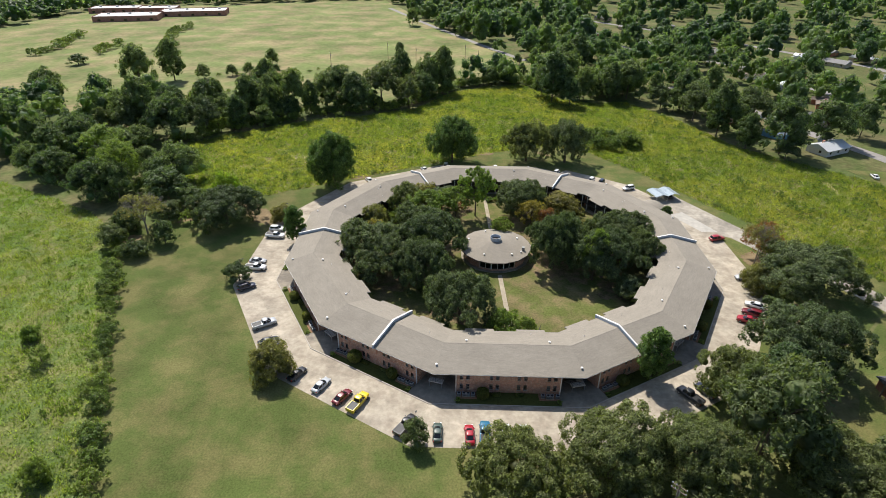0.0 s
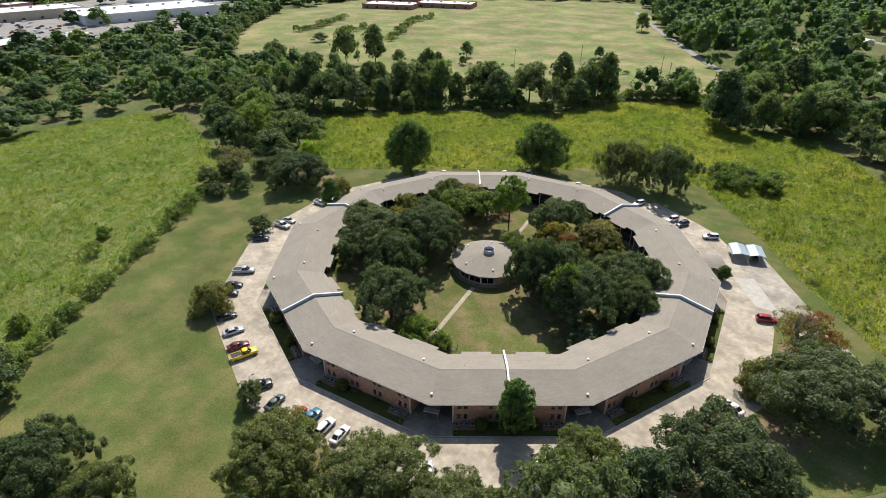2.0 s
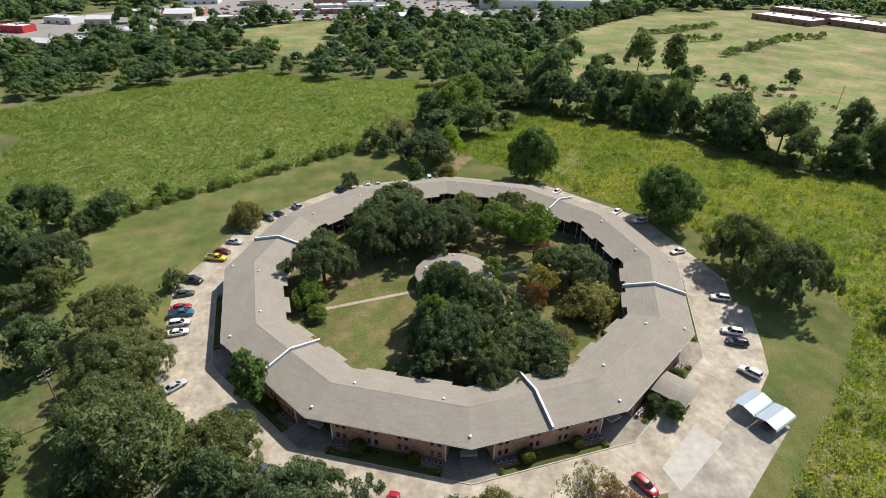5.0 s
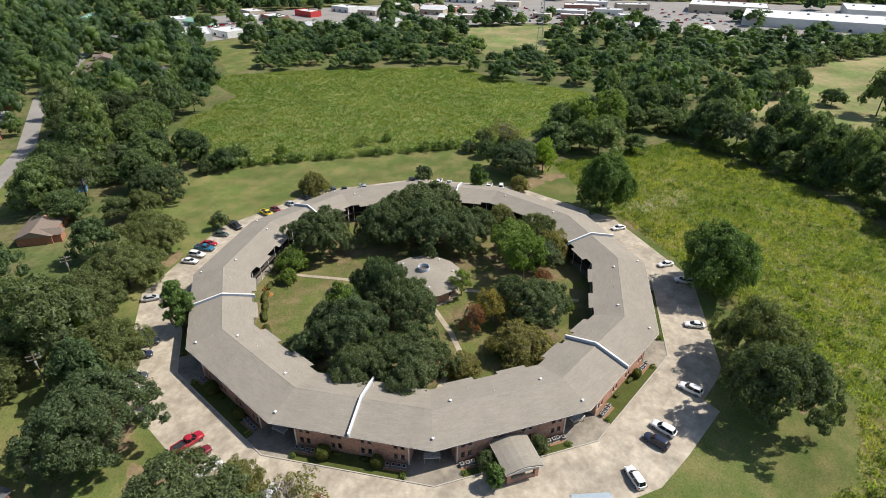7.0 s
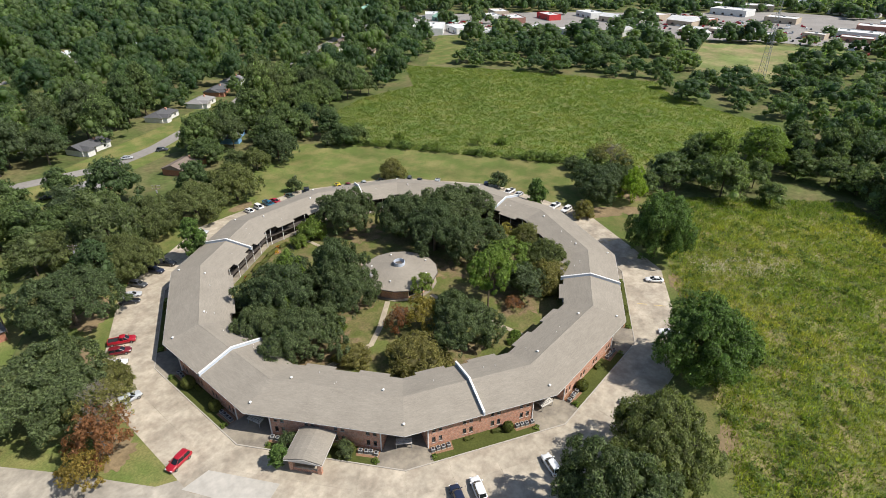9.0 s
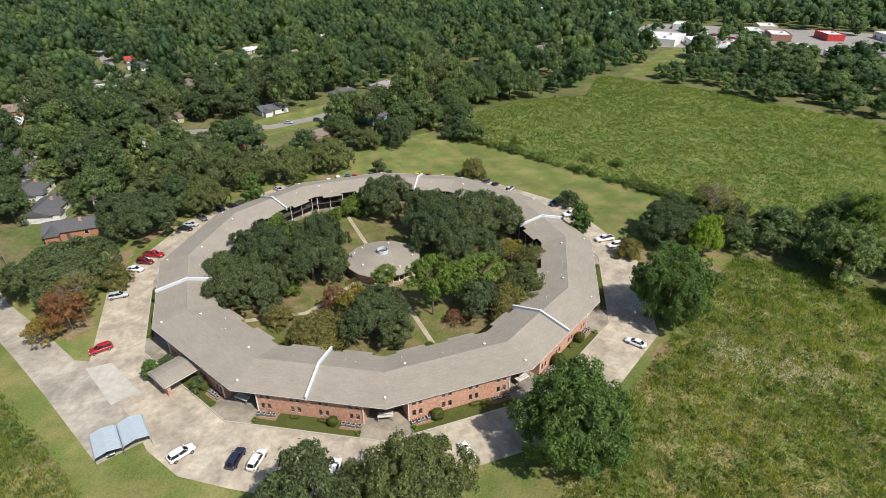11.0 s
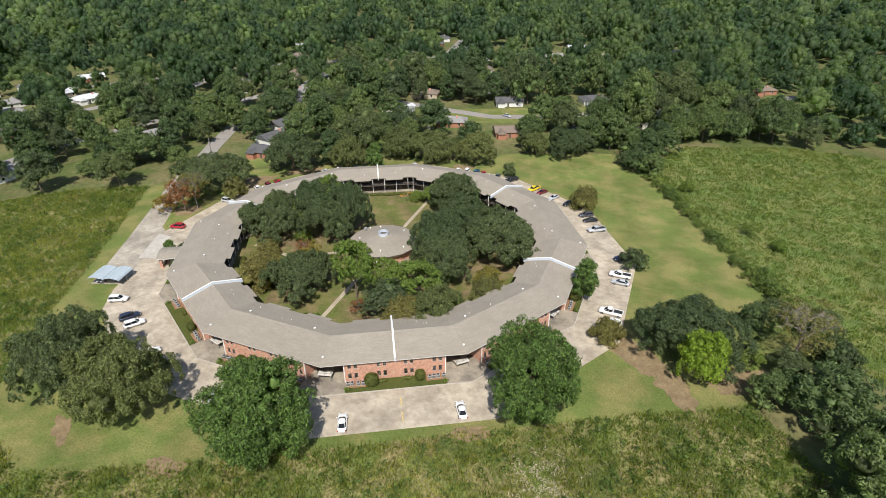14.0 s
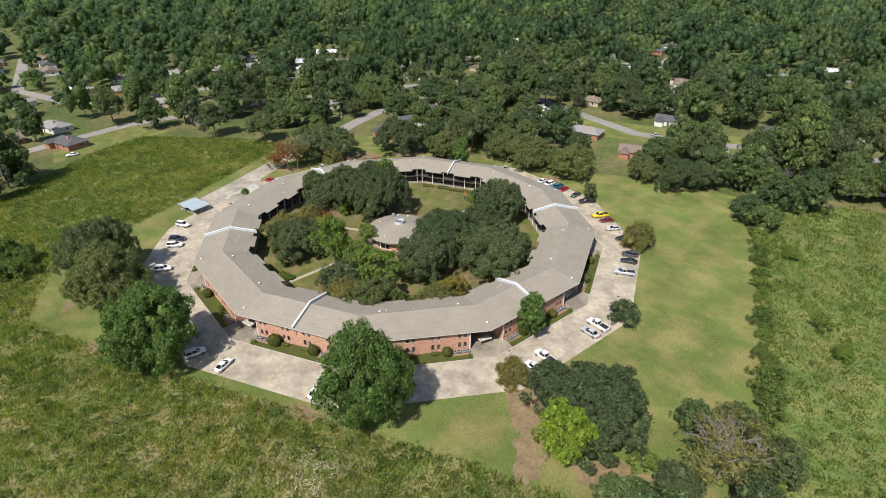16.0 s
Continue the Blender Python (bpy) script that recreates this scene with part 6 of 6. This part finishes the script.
def woods(xs, ys, variants, label, smin=0.75, smax=1.65):
    """Many trees as one mesh."""
    vs, fs, ts, off = [], [], [], 0
    for px, py in zip(xs, ys):
        V, F = variants[wr.randint(len(variants))]
        a, s = wr.uniform(0, 6.283), smin + (smax - smin) * wr.random_sample() ** 1.4
        low = 0.7 if px < -225 and py > -210 else 1.0
        c, sn = math.cos(a) * s, math.sin(a) * s
        vs.append(np.c_[V[:, 0] * c - V[:, 1] * sn + px, V[:, 0] * sn + V[:, 1] * c + py, V[:, 2] * s * low * wr.uniform(0.95, 1.35)])
        fs.append((F, off))
        ts.append(np.full(len(V), np.clip(wr.beta(0.7, 1.3), 0, 1)))
        off += len(V)
    V = np.concatenate(vs)
    faces = [tuple(i + o for i in f) for F, o in fs for f in F]
    return thing("woods", data_mesh("woods", V, faces, L_FAR, np.concatenate(ts)), None, label, "woods", kind="stuff")


MID = [crown_data(7.0, 0.2, 12.0, 20, 1250, 0.58, 51, core=(5, 3), sub=8, lob=(0.2, 0.36), solid=0.78, tri=True), crown_data(6.2, 0.2, 13.0, 20, 1200, 0.58, 52, core=(5, 3), dome=False, sub=8, lob=(0.22, 0.38), solid=0.78, tri=True), crown_data(8.0, 0.2, 11.5, 22, 1350, 0.6, 53, core=(5, 3), sub=8, lob=(0.18, 0.34), solid=0.78, tri=True), crown_data(7.4, 0.6, 13.0, 16, 1200, 0.6, 54, core=(5, 3), sub=9, lob=(0.2, 0.4), solid=0.78, tri=True)]
FAR = [crown_data(8.0, 0.2, 12.0, 15, 430, 0.92, 61, core=(5, 3), sub=6, lob=(0.24, 0.38), solid=0.88, tri=True), crown_data(7.0, 0.2, 13.0, 14, 400, 0.92, 62, core=(5, 3), dome=False, sub=6, lob=(0.26, 0.42), solid=0.88, tri=True), crown_data(9.0, 0.2, 11.5, 16, 450, 0.95, 63, core=(5, 3), sub=6, lob=(0.22, 0.36), solid=0.88, tri=True)]
FURTHEST = [crown_data(8.5, 0.2, 11.5, 8, 80, 1.9, 71, core=(5, 3), sub=5, lob=(0.34, 0.5), solid=0.92, tri=True), crown_data(7.5, 0.2, 12.5, 8, 76, 1.9, 72, core=(5, 3), sub=5, lob=(0.36, 0.5), solid=0.92, tri=True)]


x, y = seen_side(*scatter(15.5, 205, 340, 0.95))
woods(x, y, MID, "mixed green suburban woods beyond the fields", 0.7, 1.6)
x, y = seen_side(*scatter(18.0, 340, 570, 0.96))
woods(x, y, FAR, "distant green tree canopy beyond the houses", 0.75, 1.65)
x, y = seen_side(*scatter(19.0, 570, 900, 0.96))
woods(x, y, FURTHEST, "far green tree canopy towards the horizon", 0.8, 1.7)

# tree belt along the far side of the north field, and lone trees on the pasture
for px, py, a in along([(-134, 92), (-112, 111), (-80, 133), (-56, 142), (-30, 156), (-10, 190), (12, 204), (34, 208), (48, 178)], 2.4):
    q = wr.random_sample()
    tree("scrub", px + wr.uniform(-3, 3), py + wr.uniform(-1, 7), 2.2 + 2.6 * q, 2.6 + 5.5 * q * wr.random_sample())
BELT = [("wood_b", -131, 133, 7.5, 19), ("wood_a", -122, 127, 5, 12), ("wood_b", -110, 131, 7.5, 22), ("wood_b", -101, 135, 6.5, 21), ("wood_a", -89, 137, 7, 23), ("wood_b", -82, 141, 5.5, 17), ("wood_b", -60, 146, 8.2, 20), ("wood_a", -52, 150, 4.5, 10), ("wood_b", -39, 184, 8.0, 24), ("wood_b", -21, 178, 4.2, 18), ("scrub", -30, 176, 4, 7), ("scrub", -12, 192, 4, 6),
        ("wood_a", 14, 201, 5, 11), ("wood_c", 24, 206, 6, 9), ("wood_b", 44, 166, 8.5, 27), ("wood_a", 52, 158, 6, 15), ("wood_a", 40, 178, 6, 17), ("wood_c", 60, 170, 6.5, 11), ("wood_c", 85, 204, 7, 13), ("wood_b", 74, 246, 9, 23), ("wood_c", 70, 178, 5.5, 12), ("wood_c", 86, 178, 6, 13), ("wood_a", 58, 200, 8, 20), ("wood_b", 62, 222, 8, 22),
        ("wood_a", -193, 194, 8.8, 24), ("wood_b", -180, 210, 8.8, 25), ("wood_c", -209, 179, 7, 9.5), ("wood_c", -230, 166, 9, 17), ("wood_c", -222, 156, 8, 15), ("wood_a", -132, 255, 5, 11), ("wood_a", -164, 215, 5, 9), ("wood_a", -139, 226, 3.5, 8), ("wood_a", -149, 223, 3.5, 7), ("wood_a", -123, 231, 3, 6), ("wood_a", -264, 254, 6, 7), ("wood_a", -45, 436, 7, 16), ("wood_a", -48, 300, 4, 8), ("wood_a", -18, 420, 6, 10), ("wood_a", 36, 262, 3.5, 7)]
for t in BELT:
    tree(*t)
for px, py, a in along([(-300, 193), (-345, 236), (-383, 298), (-420, 370)], 11):
    tree("wood_a", px + wr.uniform(-3, 3), py + wr.uniform(-3, 3), wr.uniform(5, 7), wr.uniform(8, 13))
for row, step, lo, hi in (([(-200, 150), (-180, 160), (-150, 178), (-120, 185), (-90, 180)], 8.0, 1.2, 2.4), ([(-312, 281), (-311, 314), (-324, 352), (-330, 380)], 6.0, 3.5, 6.5), ([(-269, 293), (-272, 328)], 7.0, 3.5, 6.5), ([(-215, 284), (-251, 368), (-252, 415)], 6.0, 3.0, 6.0), ([(-155, 222), (-120, 236), (-96, 240), (-75, 246)], 6.0, 1.2, 3.0), ([(-40, 268), (-12, 256), (12, 262)], 12.0, 1.5, 3.0)):
    for px, py, a in along(row, step):
        tree("scrub", px + wr.uniform(-3, 3), py + wr.uniform(-3, 3), wr.uniform(lo, hi), wr.uniform(lo, hi))
# hedge between the mown lawn and the west field
for px, py, a in along([(-114, 12), (-100, -20), (-82, -60), (-64, -99)], 1.7):
    q = wr.random_sample() ** 2
    tree("scrub", px + wr.uniform(-3.2, 0.6), py + wr.uniform(-1.8, 1.8), 1.1 + 2.5 * q, 1.0 + 3.2 * q)
for px, py, a in along([(-90, 36), (-66, 48), (-40, 62), (-3, 82), (25, 95), (46, 88), (63, 63), (76, 37), (103, -12)], 2.6):
    if wr.random_sample() < 0.1:
        tree("scrub", px + wr.uniform(-1, 1), py + wr.uniform(0, 2.5), wr.uniform(0.6, 1.9), wr.uniform(0.6, 1.7))
for i in range(26):
    tree("scrub", 58 + wr.uniform(-11, 11), 97 + wr.uniform(-9, 9), wr.uniform(2.5, 4.5), wr.uniform(3, 6))


# ---- weeds of the fields ----
def weeds(poly, count, label, lo, hi, seed, leaf, clumps):
    rs = np.random.RandomState(seed)
    P = np.array(poly)
    x = rs.uniform(P[:, 0].min(), P[:, 0].max(), count * 3)
    y = rs.uniform(P[:, 1].min(), P[:, 1].max(), count * 3)
    ok = inside(poly, x, y)
    x, y = x[ok][:count], y[ok][:count]
    n = len(x)
    patch = np.array([noise.fractal(Vector((a * 0.035, b * 0.035, seed)), 1.0, 2.0, 4) for a, b in zip(x, y)])
    fine = np.array([noise.noise(Vector((a * 0.55, b * 0.55, seed + 3))) for a, b in zip(x, y)])
    mid = np.array([noise.noise(Vector((a * 0.16, b * 0.16, seed + 7))) for a, b in zip(x, y)])
    h = rs.uniform(lo, hi, n) * (1 + 0.4 * fine + 0.5 * mid)
    tint = np.clip(0.36 + 0.6 * patch + 0.16 * fine + 0.28 * mid + rs.normal(0, 0.16, n), 0, 1)
    V, T = [], []
    for b in range(7):
        a, w = rs.uniform(0, 6.283, n), rs.uniform(0.05, 0.13, n)
        dx, dy = np.cos(a) * w, np.sin(a) * w
        bx, by = x + rs.normal(0, 0.5, n), y + rs.normal(0, 0.5, n)
        l = rs.normal(0, 0.22, (2, n))
        z = h * rs.uniform(0.45, 1.0, n)
        V.append(np.stack([np.c_[bx - dx, by - dy, z * 0.15], np.c_[bx + dx, by + dy, z * 0.15], np.c_[bx + l[0], by + l[1], z]], 1))
        T.append(np.repeat(np.clip(tint + rs.normal(0, 0.14, n), 0, 1)[:, None], 3, 1))
    V = np.concatenate(V).reshape(-1, 3)
    T = np.concatenate(T).ravel()
    F = np.arange(len(V)).reshape(-1, 3).tolist()
    thing("weeds", data_mesh("weeds", V, F, leaf, T), None, label, "weeds", kind="stuff")
    green = np.argsort(-(np.array([noise.noise(Vector((a * 0.11, b * 0.11, seed + 11))) for a, b in zip(x, y)]) + rs.normal(0, 0.9, n)))
    vs = []
    for i in green[:clumps]:
        k, r, hh = 24, rs.uniform(0.3, 1.15), rs.uniform(0.6, 1.7)
        d = rs.normal(size=(k, 3))
        d /= np.linalg.norm(d, axis=1)[:, None]
        d[:, 2] = np.abs(d[:, 2])
        p = np.array([x[i], y[i], 0.0]) + d * np.array([r, r, hh])
        e = rs.normal(size=(2, k, 3)) * 0.17
        vs.append(np.stack([p - e[0], p + e[0], p + e[1]], 1))
    W = np.concatenate(vs).reshape(-1, 3)
    thing("weed_clumps", data_mesh("weed_clumps", W, np.arange(len(W)).reshape(-1, 3).tolist(), L_CLUMP), None, "dark green leafy clumps among the weeds", "weeds", kind="stuff")


def dry_stems(poly, spots, label, seed):
    """Bleached stems lying in ragged patches."""
    rs = np.random.RandomState(seed)
    vs = []
    for cx, cy, r, n in spots:
        q = np.c_[cx + rs.normal(0, r, n), cy + rs.normal(0, r, n)]
        q = q[inside(poly, q[:, 0], q[:, 1])]
        q = q[[noise.noise(Vector((a * 0.45, b * 0.45, seed))) > -0.05 for a, b in q]]
        k = len(q)
        a, l, w = rs.uniform(0, 6.283, k), rs.uniform(0.3, 0.8, k), rs.uniform(0.025, 0.06, k)
        z = rs.uniform(0.35, 1.0, k)
        c, e = np.cos(a), np.sin(a)
        vs.append(np.stack([np.c_[q[:, 0] - e * w, q[:, 1] + c * w, z], np.c_[q[:, 0] + e * w, q[:, 1] - c * w, z], np.c_[q[:, 0] + c * l, q[:, 1] + e * l, z + rs.normal(0, 0.15, k)]], 1))
    W = np.concatenate(vs).reshape(-1, 3)
    thing("dry_stems", data_mesh("dry_stems", W, np.arange(len(W)).reshape(-1, 3).tolist(), M_STRAW), None, label, "weeds", kind="stuff")


weeds(NORTH_FIELD, 60000, "tall tangled yellow-green weeds filling the field", 0.5, 1.3, 1, L_WEED, 4200)
weeds(WEST_FIELD, 42000, "tall tangled green weeds filling the field", 0.4, 1.1, 2, L_WEED2, 1300)
sr = random.Random(12)
dry_stems(NORTH_FIELD, [spot + (3.2, 700) for spot in ((-66, 74), (-63, 68), (-72, 76), (-59, 63))] + [(sr.uniform(-120, 140), sr.uniform(0, 190), sr.uniform(2, 5), 80) for _ in range(70)], "bleached dry stems lying in the weeds", 5)
dry_stems(WEST_FIELD, [(sr.uniform(-250, -80), sr.uniform(-170, 40), sr.uniform(2, 5), 70) for _ in range(50)], "bleached dry stems lying in the green weeds", 6)
